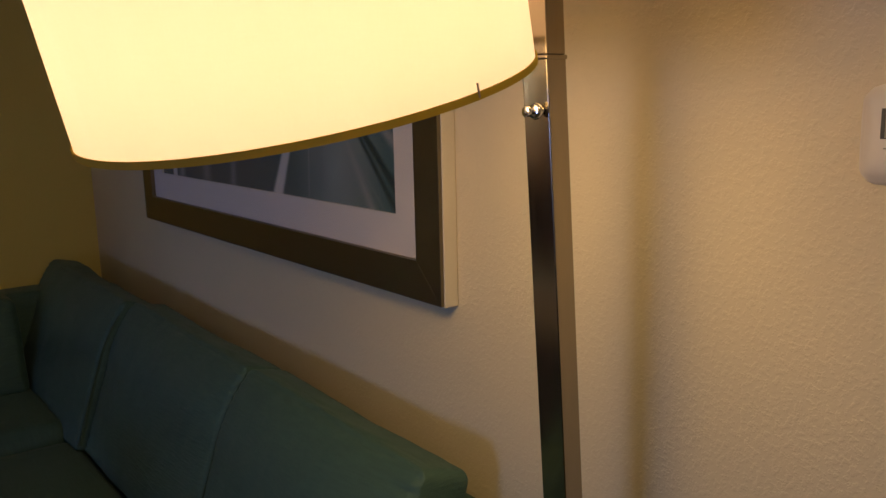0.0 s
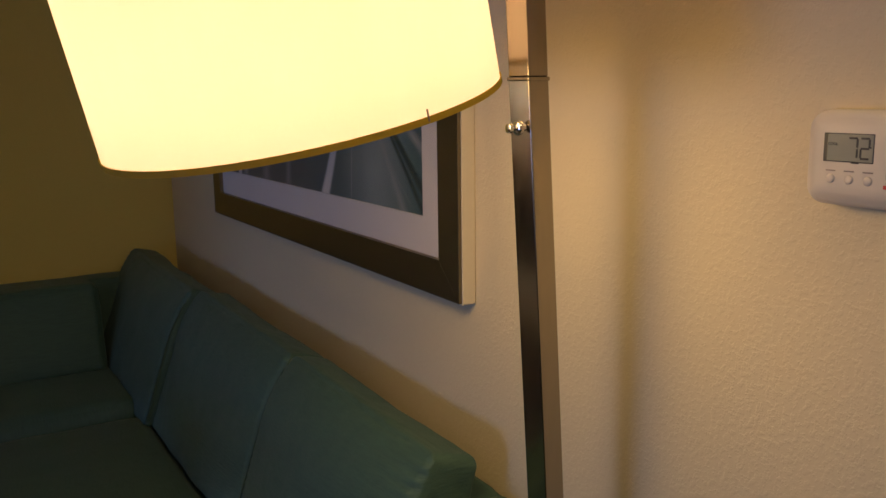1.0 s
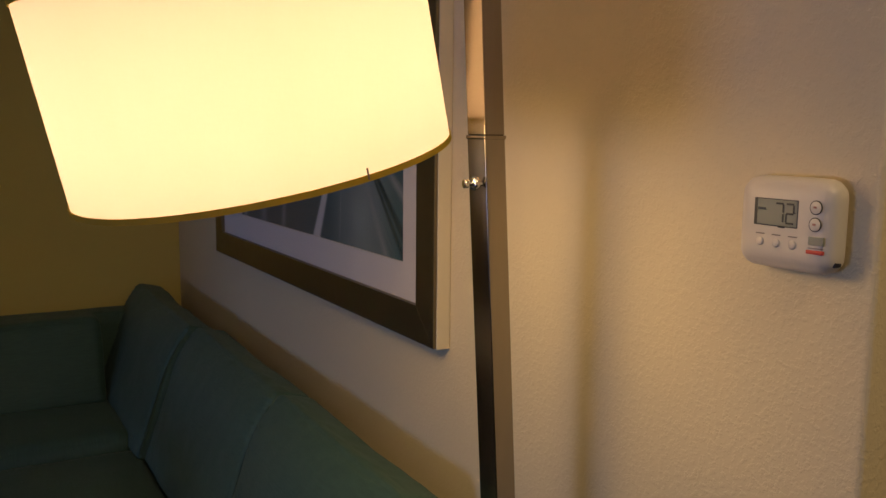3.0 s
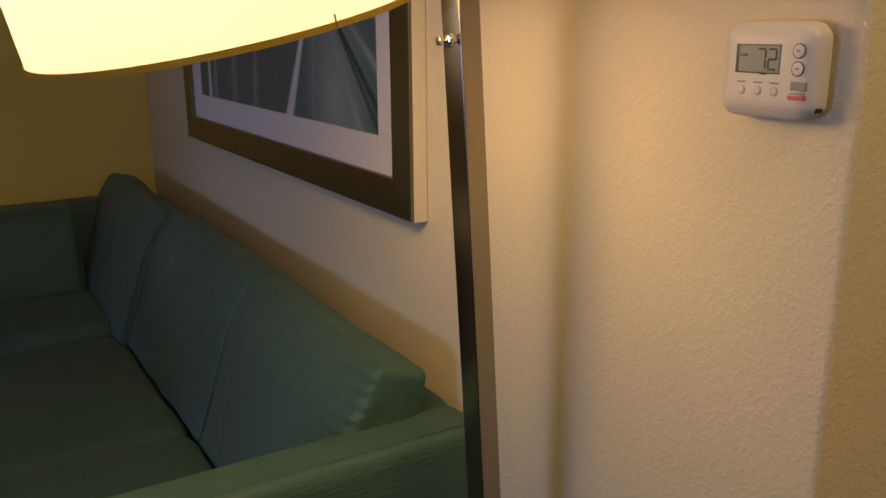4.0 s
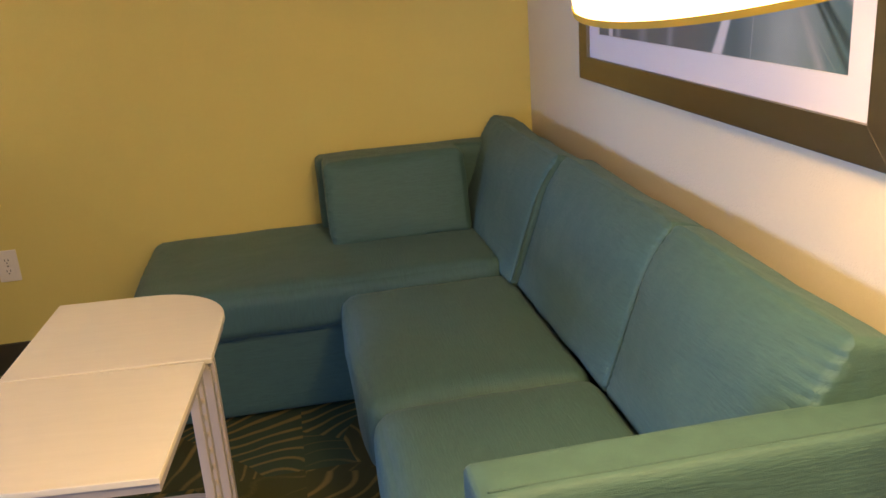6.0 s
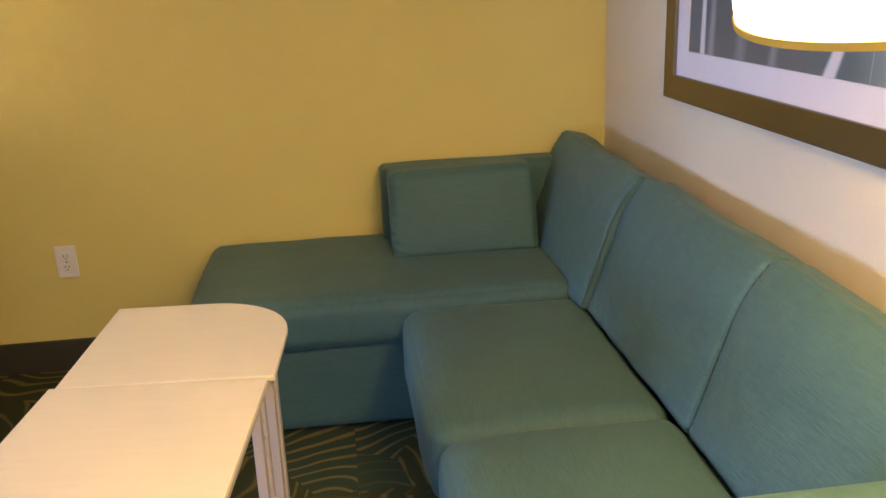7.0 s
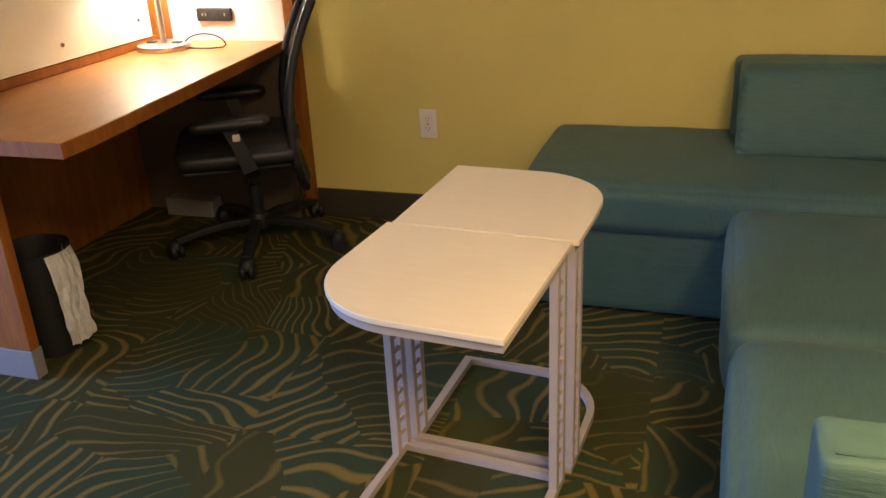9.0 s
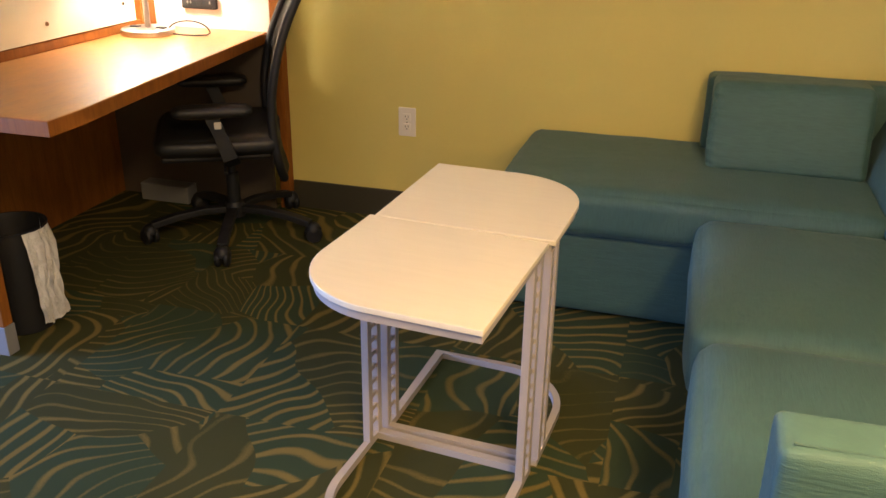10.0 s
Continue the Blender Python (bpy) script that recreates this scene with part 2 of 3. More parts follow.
def art_print():
    n = Nodes("blurred_botanical_print")
    tc = n.add("ShaderNodeTexCoord")
    sep = n.add("ShaderNodeSeparateXYZ")
    n.link(tc.outputs["Object"], sep.inputs[0])
    y, z = sep.outputs[1], sep.outputs[2]

    def blade(y0, z0, y1, z1, wide, sharp):
        """1 on the line from one point of the sheet to another, widening away from the first, 0 beside it."""
        dx, dz = y1 - y0, z1 - z0
        l = math.hypot(dx, dz)
        ry, rz = n.math('SUBTRACT', y, y0), n.math('SUBTRACT', z, z0)
        along = n.math('ADD', n.math('MULTIPLY', ry, dx / l), n.math('MULTIPLY', rz, dz / l))
        off = n.math('ABSOLUTE', n.math('ADD', n.math('MULTIPLY', ry, -dz / l), n.math('MULTIPLY', rz, dx / l)))
        half = n.math('MULTIPLY_ADD', along, wide / l, wide * 0.25)
        return n.math('MULTIPLY', n.math('SUBTRACT', 1.0, n.math('DIVIDE', off, n.math('MAXIMUM', half, 0.001))), sharp, clamp=True)

    soft = n.noise(4.0, 3, 0.5)
    mist = n.noise(7.0, 4, 0.6, n.coords((1, 1, 0.35)))
    col = n.mix(n.ramp(y, [(0.35, (0, 0, 0)), (0.75, (1, 1, 1))]), (0.048, 0.115, 0.125), (0.095, 0.100, 0.098))
    col = n.mix(n.math('MULTIPLY', soft, 0.55), col, (0.10, 0.17, 0.18))
    # pale haze in the middle
    hy, hz = n.math('SUBTRACT', y, 0.33), n.math('SUBTRACT', z, 0.20)
    d = n.math('SQRT', n.math('ADD', n.math('MULTIPLY', hy, hy), n.math('MULTIPLY', n.math('MULTIPLY', hz, hz), 0.5)))
    col = n.mix(n.math('MULTIPLY', n.math('SUBTRACT', 1.0, n.math('DIVIDE', d, 0.17), clamp=True), n.math('MULTIPLY_ADD', mist, 0.9, 0.25)), col, (0.36, 0.40, 0.38))
    white, grey, dark = (0.62, 0.60, 0.56), (0.26, 0.28, 0.27), (0.015, 0.045, 0.05)
    for a, b, wide, sharp, c in (((0.44, 0.40), (0.595, 0.10), 0.022, 2.0, white), ((0.40, 0.42), (0.13, 0.17), 0.012, 1.5, dark),
                                 ((0.40, 0.44), (0.12, 0.24), 0.014, 1.2, grey), ((0.40, 0.43), (0.13, 0.13), 0.010, 1.2, dark),
                                 ((0.40, 0.46), (0.10, 0.33), 0.015, 1.2, grey), ((0.41, 0.42), (0.19, 0.10), 0.016, 1.0, grey),
                                 ((0.74, 0.60), (0.80, 0.16), 0.020, 0.9, grey), ((0.93, 0.60), (0.96, 0.10), 0.034, 0.8, grey),
                                 ((1.10, 0.60), (1.12, 0.10), 0.022, 1.2, grey), ((1.165, 0.60), (1.17, 0.10), 0.016, 2.0, white),
                                 ((0.46, 0.40), (0.70, 0.62), 0.05, 0.9, grey), ((0.42, 0.42), (0.40, 0.66), 0.04, 0.9, white),
                                 ((0.43, 0.42), (0.20, 0.64), 0.04, 0.9, grey)):
        col = n.mix(blade(*a, *b, wide, sharp), col, c)
    n.set(col, 0.55, 0.0, 0.3)
    return n.mat


SHADE = shade_cloth("cream_linen_shade_cloth", (0.83, 0.758, 0.78), (0.70, 0.635, 0.575), 0.80)
WHITE_SHADE = shade_cloth("white_desk_shade_cloth", (0.80, 0.90, 0.97), (0.74, 0.84, 0.90), 0.80)
GOLD_TRIM = shade_cloth("ochre_trim_ribbon", (0.54, 0.42, 0.07), (0.38, 0.29, 0.04), 0.34)
GLASS_BOARD = board_glass()
PIC_GLASS = picture_glazing()
CARPET = carpet_tile()
ART = art_print()


def bag_film():
    n = Nodes("thin_white_bag_film")
    f = n.noise(45, 4, 0.6)
    n.set(n.mix(f, (0.62, 0.60, 0.56), (0.80, 0.78, 0.74)), 0.28)
    n.bsdf.inputs["Transmission Weight"].default_value = 0.15
    n.bump(f, 0.9, 0.01)
    return n.mat


BAG = bag_film()


# ---- mesh tools ----
def box(lo, hi, bev=0.0, seg=2):
    bm = bmesh.new()
    bmesh.ops.create_cube(bm, size=1)
    s = [h - l for l, h in zip(lo, hi)]
    c = [(h + l) / 2 for l, h in zip(lo, hi)]
    bm.transform(Matrix.Translation(c) @ Matrix.Diagonal((*s, 1)))
    if bev:
        bmesh.ops.bevel(bm, geom=bm.edges[:], offset=min(bev, 0.49 * min(s)), segments=seg, profile=0.5, affect='EDGES')
    return bm


def join(*bms):
    out = bms[0]
    for b in bms[1:]:
        me = bpy.data.meshes.new("tmp")
        b.to_mesh(me)
        b.free()
        out.from_mesh(me)
        bpy.data.meshes.remove(me)
    return out


def prism(outline, z0, z1, bev=0.0, seg=2):
    bm = bmesh.new()
    vs = [bm.verts.new((x, y, z0)) for x, y in outline]
    f = bm.faces.new(vs)
    bm.normal_update()
    if f.normal.z > 0:
        f.normal_flip()
    r = bmesh.ops.extrude_face_region(bm, geom=[f])
    for v in r["geom"]:
        if isinstance(v, bmesh.types.BMVert):
            v.co.z = z1
    bmesh.ops.recalc_face_normals(bm, faces=bm.faces[:])
    if bev:
        es = [e for e in bm.edges if abs(e.verts[0].co.z - e.verts[1].co.z) < 1e-6]
        bmesh.ops.bevel(bm, geom=es, offset=bev, segments=seg, profile=0.5, affect='EDGES')
    return bm


def tube(points, r, seg=10, closed=False, square=False, ry=None):
    """Sweeps a ring (or a rectangle of half sides r and ry) along points."""
    bm = bmesh.new()
    pts = [Vector(p) for p in points]
    n = len(pts)
    rings = []
    ref = None
    for i, p in enumerate(pts):
        a = pts[(i - 1) % n] if (closed or i) else p
        b = pts[(i + 1) % n] if (closed or i < n - 1) else p
        t = (b - a).normalized()
        if ref is None:
            ref = Vector((0, 0, 1)) if abs(t.z) < 0.9 else Vector((0, 1, 0))
        side = t.cross(ref).normalized()
        up = side.cross(t).normalized()
        ref = up
        stretch = 1.0
        if (closed or 0 < i < n - 1):
            c = (b - p).normalized().dot((p - a).normalized())
            stretch = min(1.4, 1 / max(0.5, math.sqrt(max(0.0, (1 + c) / 2))))
        if square:
            h = ry if ry else r
            ring = [p + side * sx * r * stretch + up * sy * h for sx, sy in ((1, 1), (-1, 1), (-1, -1), (1, -1))]
        else:
            ring = [p + (side * math.cos(2 * math.pi * k / seg) + up * math.sin(2 * math.pi * k / seg)) * r for k in range(seg)]
        rings.append([bm.verts.new(q) for q in ring])
    m = len(rings[0])
    for i in range(n if closed else n - 1):
        a, b = rings[i], rings[(i + 1) % n]
        for k in range(m):
            bm.faces.new((a[k], a[(k + 1) % m], b[(k + 1) % m], b[k]))
    if not closed:
        bm.faces.new(rings[0][::-1])
        bm.faces.new(rings[-1])
    bmesh.ops.recalc_face_normals(bm, faces=bm.faces[:])
    return bm


def lathe(profile, seg=32, m=None):
    """Turns (radius, height) pairs about z; the profile is closed on itself where its ends lie off the axis."""
    bm = bmesh.new()
    rows = []
    for r, z in profile:
        if r < 1e-6:
            rows.append([bm.verts.new((0, 0, z))])
        else:
            rows.append([bm.verts.new((r * math.cos(2 * math.pi * k / seg), r * math.sin(2 * math.pi * k / seg), z)) for k in range(seg)])
    pairs = list(zip(rows, rows[1:]))
    if len(rows[0]) > 1 and len(rows[-1]) > 1:
        pairs.append((rows[-1], rows[0]))
    for a, b in pairs:
        for k in range(seg):
            q = [a[k % len(a)], a[(k + 1) % len(a)], b[(k + 1) % len(b)], b[k % len(b)]]
            q = list(dict.fromkeys(q))
            if len(q) > 2:
                bm.faces.new(q)
    bmesh.ops.recalc_face_normals(bm, faces=bm.faces[:])
    if m:
        bm.transform(m)
    return bm


def puffy(lo, hi, r, bulge=(0, 0, 0), n=14, crumple=0.004, seed=0):
    """An upholstered block: rounded edges, faces swollen by bulge (per axis), slightly uneven."""
    h = [(b - a) / 2 for a, b in zip(lo, hi)]
    c = Vector([(b + a) / 2 for a, b in zip(lo, hi)])
    steps = []
    for i in range(n + 1):
        u = -1 + 2 * i / n
        steps.append(math.copysign(1 - (1 - abs(u)) ** 1.6, u))
    bm = bmesh.new()
    seen = {}

    def vert(p):
        key = tuple(round(v, 5) for v in p)
        if key not in seen:
            q = Vector([p[k] * h[k] for k in range(3)])
            inner = Vector([max(-(h[k] - r), min(h[k] - r, q[k])) for k in range(3)])
            d = q - inner
            q = inner + (d.normalized() * r if d.length > 1e-9 else d)
            for k in range(3):
                a, b = (k + 1) % 3, (k + 2) % 3
                q[k] += p[k] * bulge[k] * (1 - p[a] ** 4) * (1 - p[b] ** 4)
            w = q + c
            q = w + noise.noise_vector(w * 7 + Vector((seed, 0, 0))) * crumple + noise.noise_vector(w * 22 + Vector((0, seed, 0))) * crumple * 0.35
            seen[key] = bm.verts.new(q)
        return seen[key]

    for axis in range(3):
        for sgn in (-1, 1):
            for i in range(n):
                for j in range(n):
                    quad = []
                    for a, b in ((i, j), (i + 1, j), (i + 1, j + 1), (i, j + 1)):
                        p = [0, 0, 0]
                        p[axis], p[(axis + 1) % 3], p[(axis + 2) % 3] = sgn, steps[a], steps[b]
                        quad.append(vert(p))
                    if sgn < 0:
                        quad.reverse()
                    if len(set(quad)) == 4:
                        bm.faces.new(quad)
    return bm


def thing(name, x, y, z, label, category, group="", kind="", rz=0.0):
    ob = tagged(new(name), label, category, group, kind)
    ob.matrix_basis = pose(x, y, z, 0, 0, rz)
    ob.empty_display_size = 0.1
    return ob


def weigh_normals(me):
    """Large faces keep their own normal, narrow bevels bend between them."""
    around = [[] for _ in me.vertices]
    for p in me.polygons:
        for v in p.vertices:
            around[v].append(p)
    out = []
    for p in me.polygons:
        for v in p.vertices:
            total = Vector((0, 0, 0))
            for q in around[v]:
                if q.normal.dot(p.normal) > 0.62:
                    total += q.normal * q.area
            out.append(total.normalized() if total.length > 0 else p.normal)
    me.normals_split_custom_set(out)


def part(name, bm, material, parent=None, label="", smooth=True, local=False):
    """Links a bmesh as one mesh. Its points are in the world, or (local) in its thing's own frame."""
    if parent and not local:
        root = parent
        while root.parent:
            root = root.parent
        bm.transform(root.matrix_basis.inverted())
    me = bpy.data.meshes.new(name)
    bm.to_mesh(me)
    bm.free()
    me.materials.append(material)
    if smooth:
        me.shade_smooth()
        me.set_sharp_from_angle(angle=radians(38))
        if len(me.polygons) < 400:
            weigh_normals(me)
    ob = new(name, me)
    ob.parent = parent
    if label:
        tagged(ob, label)
    return ob


def setting(name, bm, material, label, category, smooth=False):
    return tagged(part(name, bm, material, None, "", smooth), label, category, "", "structure")


def arc(cx, cy, r, a0, a1, n):
    return [(cx + r * math.cos(radians(a0 + (a1 - a0) * i / n)), cy + r * math.sin(radians(a0 + (a1 - a0) * i / n))) for i in range(n + 1)]


# ---- the room ----
X0, X1, Y0, Y1, TOP = -2.20, 1.10, -2.2, 3.40, 2.50
CORNER = 0.578
floor = setting("floor", box((-4.5, Y0 - 0.1, -0.12), (2.5, Y1 + 0.1, -0.006)), BASE_DARK, "subfloor beneath green and tan carpet tiles", "floor")
setting("ceiling", box((-4.5, Y0 - 0.1, TOP), (2.5, Y1 + 0.1, TOP + 0.1)), CEIL, "plain white textured ceiling", "ceiling")
setting("wall_north", box((X0, Y1, 0), (X1 + 0.1, Y1 + 0.1, TOP)), OLIVE, "mustard olive painted wall behind the chaise", "wall")
setting("wall_east", prism(arc(X1 + 0.007, CORNER + 0.007, 0.007, 180, 270, 5) + [(2.4, CORNER), (2.4, CORNER + 0.1), (X1 + 0.1, CORNER + 0.1), (X1 + 0.1, Y1), (X1, Y1)], 0, TOP), CREAM, "cream wall with orange-peel texture behind the sofa", "wall")
setting("wall_entry_end", box((2.4, Y0, 0), (2.5, CORNER + 0.1, TOP)), CREAM, "cream wall at the end of the entry", "wall")
setting("wall_south", box((-4.5, Y0 - 0.1, 0), (2.4, Y0, TOP)), CREAM, "cream wall behind the viewer", "wall")
XW = -4.4
WY0, WY1, WZ0, WZ1 = 0.10, 1.34, 0.31, 1.01
setting("wall_west", join(box((XW - 0.1, Y0, 0), (XW, WY0, TOP)), box((XW - 0.1, WY1, 0), (XW, 1.990, TOP)),
                          box((XW - 0.1, WY0, 0), (XW, WY1, WZ0)), box((XW - 0.1, WY0, WZ1), (XW, WY1, TOP))), CREAM, "cream wall with a window opening", "wall")
setting("wall_divider", box((XW, 1.990, 0), (-2.187, 2.13, TOP)), CREAM, "cream wall behind the desk's end panel", "wall")
setting("wall_behind_desk", box((X0 - 0.1, 2.13, 0), (X0, Y1 + 0.1, TOP)), CREAM, "cream wall behind the desk", "wall")
setting("baseboard", box((-1.365, Y1 - 0.012, -0.002), (X1, Y1, 0.118), 0.003), BASE_DARK, "dark green vinyl baseboard along the olive wall", "baseboard", True)


# ---- sofa ----
def sofa():
    s = thing("sectional_sofa", 0.7, 2.3, 0, "teal green ribbed fabric sectional sofa with chaise", "sofa")
    BX = 1.085
    part("sofa_base", box((0.335, 1.20, 0.03), (BX, 3.36, 0.23), 0.015), FAB_SIDE, s)
    part("near_arm", puffy((0.358, 1.170, 0.04), (BX + 0.010, 1.276, 0.662), 0.014, (0.0, 0.004, 0.004), 18, 0.0015, 3), FAB_SIDE, s)
    arm_seam = [(0.375 + 0.70 * i / 20, 1.189, 0.6650) for i in range(21)]
    part("arm_seam", tube(arm_seam, 0.0020, 6), PIPING, s)
    part("sofa_back", puffy((0.990, 1.268, 0.04), (BX + 0.010, 3.37, 0.663), 0.016, (0, 0, 0.003), 16, 0.003, 4), FAB_SIDE, s)
    part("far_arm", puffy((0.262, 3.255, 0.10), (1.0, 3.388, 0.700), 0.022, (0, 0.004, 0.006), 14, 0.003, 5), FAB_SIDE, s)
    # seat cushions
    part("seat_cushion", puffy((0.285, 1.275, 0.215), (0.812, 1.968, 0.397), 0.046, (0.012, 0.0, 0.016), 18, 0.004, 6), FAB_TOP, s)
    part("seat_cushion", puffy((0.275, 1.971, 0.205), (0.812, 2.712, 0.397), 0.046, (0.012, 0.0, 0.016), 18, 0.004, 9), FAB_TOP, s)
    # chaise
    part("chaise_base", puffy((-0.318, 2.742, 0.014), (0.95, 3.372, 0.288), 0.018, (0, 0.004, 0), 12, 0.003, 2), FAB_SIDE, s)
    part("chaise_cushion", puffy((-0.345, 2.690, 0.289), (0.800, 3.378, 0.447), 0.046, (0.008, 0.010, 0.008), 22, 0.005, 12), FAB_TOP, s)
    for x, y in ((-0.28, 2.80), (-0.28, 3.32), (0.30, 2.80)):
        part("foot", lathe([(0, 0), (0.022, 0), (0.026, 0.03), (0, 0.03)], 14, Matrix.Translation((x, y, 0))), BLACK, s, "short black plastic foot")
    # back cushions lean on the back rail, their ends gathered into short tucks
    lean = Matrix.Translation((0.875, 0, 0.372)) @ Matrix.Rotation(radians(15.5), 4, 'Y')
    for k, (y0, y1) in enumerate(((1.262, 1.868), (1.870, 2.583), (2.585, 3.366))):
        bm = puffy((-0.085, y0, 0.0), (0.085, y1, 0.400), 0.017, (0.020, 0.003, 0.006), 64, 0.005, 20 + k)
        for v in bm.verts:
            p = v.co
            p.x *= 1.0 - 0.28 * max(0.0, p.z) / 0.4
            wob = noise.noise(Vector((p.z * 6, k * 3.1, p.y * 3)))
            for end, reach, deep in ((y0, 0.075 if k == 0 else 0.022, 0.0030 if k == 0 else 0.0022), (y1, 0.022, 0.0022)):
                near = math.exp(-abs(p.y - end) / (reach * (0.75 + 0.6 * wob)))
                if p.x < 0:
                    p.x += deep * near * math.sin(p.z * 2 * math.pi / 0.021 + 5 * wob + (p.y - end) * 12)
            if p.z > 0.25 and p.x < 0:
                p.x += 0.030 * ((p.z - 0.25) / 0.15) ** 2 * min(1.0, -p.x / 0.058)
            # the row rises a little towards the far end, and each top sags between its ends
            if p.z > 0.2:
                p.z += 0.022 * (p.y - 1.262) / 2.1 * (p.z - 0.2) / 0.2
            if p.z > 0.36:
                p.z -= 0.008 * math.sin(math.pi * (p.y - y0) / (y1 - y0)) * (p.z - 0.36) / 0.06
        # the far one stands a little further out
        seat = Matrix.Translation((-0.022 if k == 2 else 0.0, 0, 0)) @ lean
        bm.transform(seat)
        c = part("back_cushion", bm, FAB_SIDE, s)
        if k:
            pts = [seat @ Vector((-0.083 * (1 - 0.7 * z) + 0.030 * (max(0.0, z - 0.25) / 0.15) ** 2, y0 - 0.001, z)) for z in [0.02 + 0.355 * i / 12 for i in range(13)]]
            part("seam", tube(pts, 0.0030, 6), PIPING, c)
    return s


sofa()
b = thing("bolster_cushion", 0.53, 3.18, 0.40, "small rectangular teal cushion against the sofa arm", "cushion")
bm = puffy((0.282, 3.112, 0.440), (0.768, 3.250, 0.716), 0.024, (0.004, 0.016, 0.004), 48, 0.004, 31)
for v in bm.verts:
    if v.co.y < 3.18:
        v.co.y += 0.0028 * math.exp(-(v.co.x - 0.29) / 0.028) * math.sin(v.co.z * 2 * math.pi / 0.030 + 4 * noise.noise(v.co * 9))
    v.co.y -= 0.085 * (0.69 - v.co.z) / 0.254
part("cover", bm, FAB_SIDE, b)


# ---- floor lamp ----
def floor_lamp():
    L = thing("floor_lamp", 0.955, 0.987, 0, "brushed nickel arc floor lamp with lit cream drum shade", "lamp")
    base_z = 0.022
    part("base_plate", box((0.80, 0.85, 0.0), (1.085, 1.12, base_z), 0.006), NICKEL, L)
    low, mid, high = Vector((1.003, 0.984, base_z)), Vector((0.9235, 0.984, 1.343)), Vector((0.913, 0.984, 1.538))

    ca, sa = math.cos(radians(6.5)), math.sin(radians(6.5))

    def post(a, b, hx, hy):
        bm = bmesh.new()
        vs = []
        for p in (a, b):
            for sx, sy in ((-1, -1), (1, -1), (1, 1), (-1, 1)):
                vs.append(bm.verts.new((p.x + sx * hx * ca - sy * hy * sa, p.y + sx * hx * sa + sy * hy * ca, p.z)))
        for q in ((3, 2, 1, 0), (4, 5, 6, 7), (0, 1, 5, 4), (1, 2, 6, 5), (2, 3, 7, 6), (3, 0, 4, 7)):
            bm.faces.new([vs[i] for i in q])
        bmesh.ops.bevel(bm, geom=bm.edges[:], offset=0.0015, segments=2, profile=0.5, affect='EDGES')
        return bm
    part("lower_post", post(low, mid, 0.0158, 0.0175), NICKEL, L, "dark reflecting nickel lower post")
    part("collar", post(mid + Vector((0, 0, -0.002)), mid + Vector((0, 0, 0.003)), 0.0172, 0.0188), NICKEL, L)
    part("upper_post", post(mid + Vector((0, 0, 0.003)), high, 0.0154, 0.0172), NICKEL, L)
    # the arc: a flat bar that bends over the shade
    pts, n = [], 34
    for i in range(n + 1):
        u = i / n
        x = high.x + 0.012 - u * 0.428
        z = 1.604 - (1.0 if x > 0.64 else 0.55) * (x - 0.64) ** 2
        pts.append((x, high.y - 0.002 * u, z))
    part("arc_arm", tube(pts, 0.0172, square=True, ry=0.0098), NICKEL_ARC, L, smooth=False)
    # turn knob
    k = Matrix.Translation((0.9265 - 0.0158, 0.973, 1.288)) @ Matrix.Rotation(radians(-90), 4, 'Y')
    part("knob", lathe([(0, 0), (0.0035, 0), (0.0035, 0.006), (0.008, 0.007), (0.009, 0.010), (0.0075, 0.013), (0.003, 0.014), (0.003, 0.018), (0.0055, 0.020), (0.0055, 0.024), (0, 0.026)], 16, k), STEEL, L, "small polished turn knob")
    # rod and shade share one leaning axis
    axis = Vector((-0.2361, -0.0547, 1.0)).normalized()
    q = axis.to_track_quat('Z', 'Y').to_matrix().to_4x4()
    m = Matrix.Translation((0.650, 0.9985, 1.3100)) @ q
    H, R = 0.2060, 0.2020
    rod = [(0, -0.010), (0.012, -0.010), (0.012, -0.003), (0.0065, 0.001), (0.0065, 0.048), (0.0085, 0.050), (0.0085, 0.055), (0.0072, 0.057), (0.0072, 0.070), (0.010, 0.074), (0.010, 0.084), (0, 0.084)]
    part("hanging_rod", lathe([(r, z + H) for r, z in rod], 18, m), SATIN, L)
    sh = part("shade", lathe([(R - 0.001, 0.0), (R, 0.0), (R, H), (R - 0.001, H)], 96, m), SHADE, L, "lit cream linen drum shade")
    part("lower_trim", lathe([(R - 0.003, -0.0015), (R + 0.0018, -0.0015), (R + 0.0018, 0.0045), (R + 0.0006, 0.0045), (R + 0.0006, 0.001), (R - 0.003, 0.001)], 96, m), GOLD_TRIM, sh, "ochre trim band")
    part("upper_trim", lathe([(R - 0.003, H + 0.002), (R + 0.0018, H + 0.002), (R + 0.0018, H - 0.004), (R + 0.0006, H - 0.004), (R + 0.0006, H - 0.001), (R - 0.003, H - 0.001)], 96, m), GOLD_TRIM, sh, "ochre trim band")
    for z in (0.0, H - 0.013):
        bm = box((R + 0.0012, -0.0008, z), (R + 0.0024, 0.0008, z + 0.011), 0.0003)
        bm.transform(m @ Matrix.Rotation(radians(-5), 4, 'Z'))
        part("stitch", bm, GREY_INK, sh)
    for k in range(3):
        a = 2 * math.pi * k / 3 + 0.4
        bm = tube([(0.008 * math.cos(a), 0.008 * math.sin(a), H - 0.006), (R * 0.99 * math.cos(a), R * 0.99 * math.sin(a), H - 0.003)], 0.0018, 6)
        bm.transform(m)
        part("spider_arm", bm, STEEL, sh)
    part("socket", lathe([(0, 0.160), (0.016, 0.160), (0.016, 0.203), (0, 0.203)], 18, m), BLACK, L)
    return L


floor_lamp()


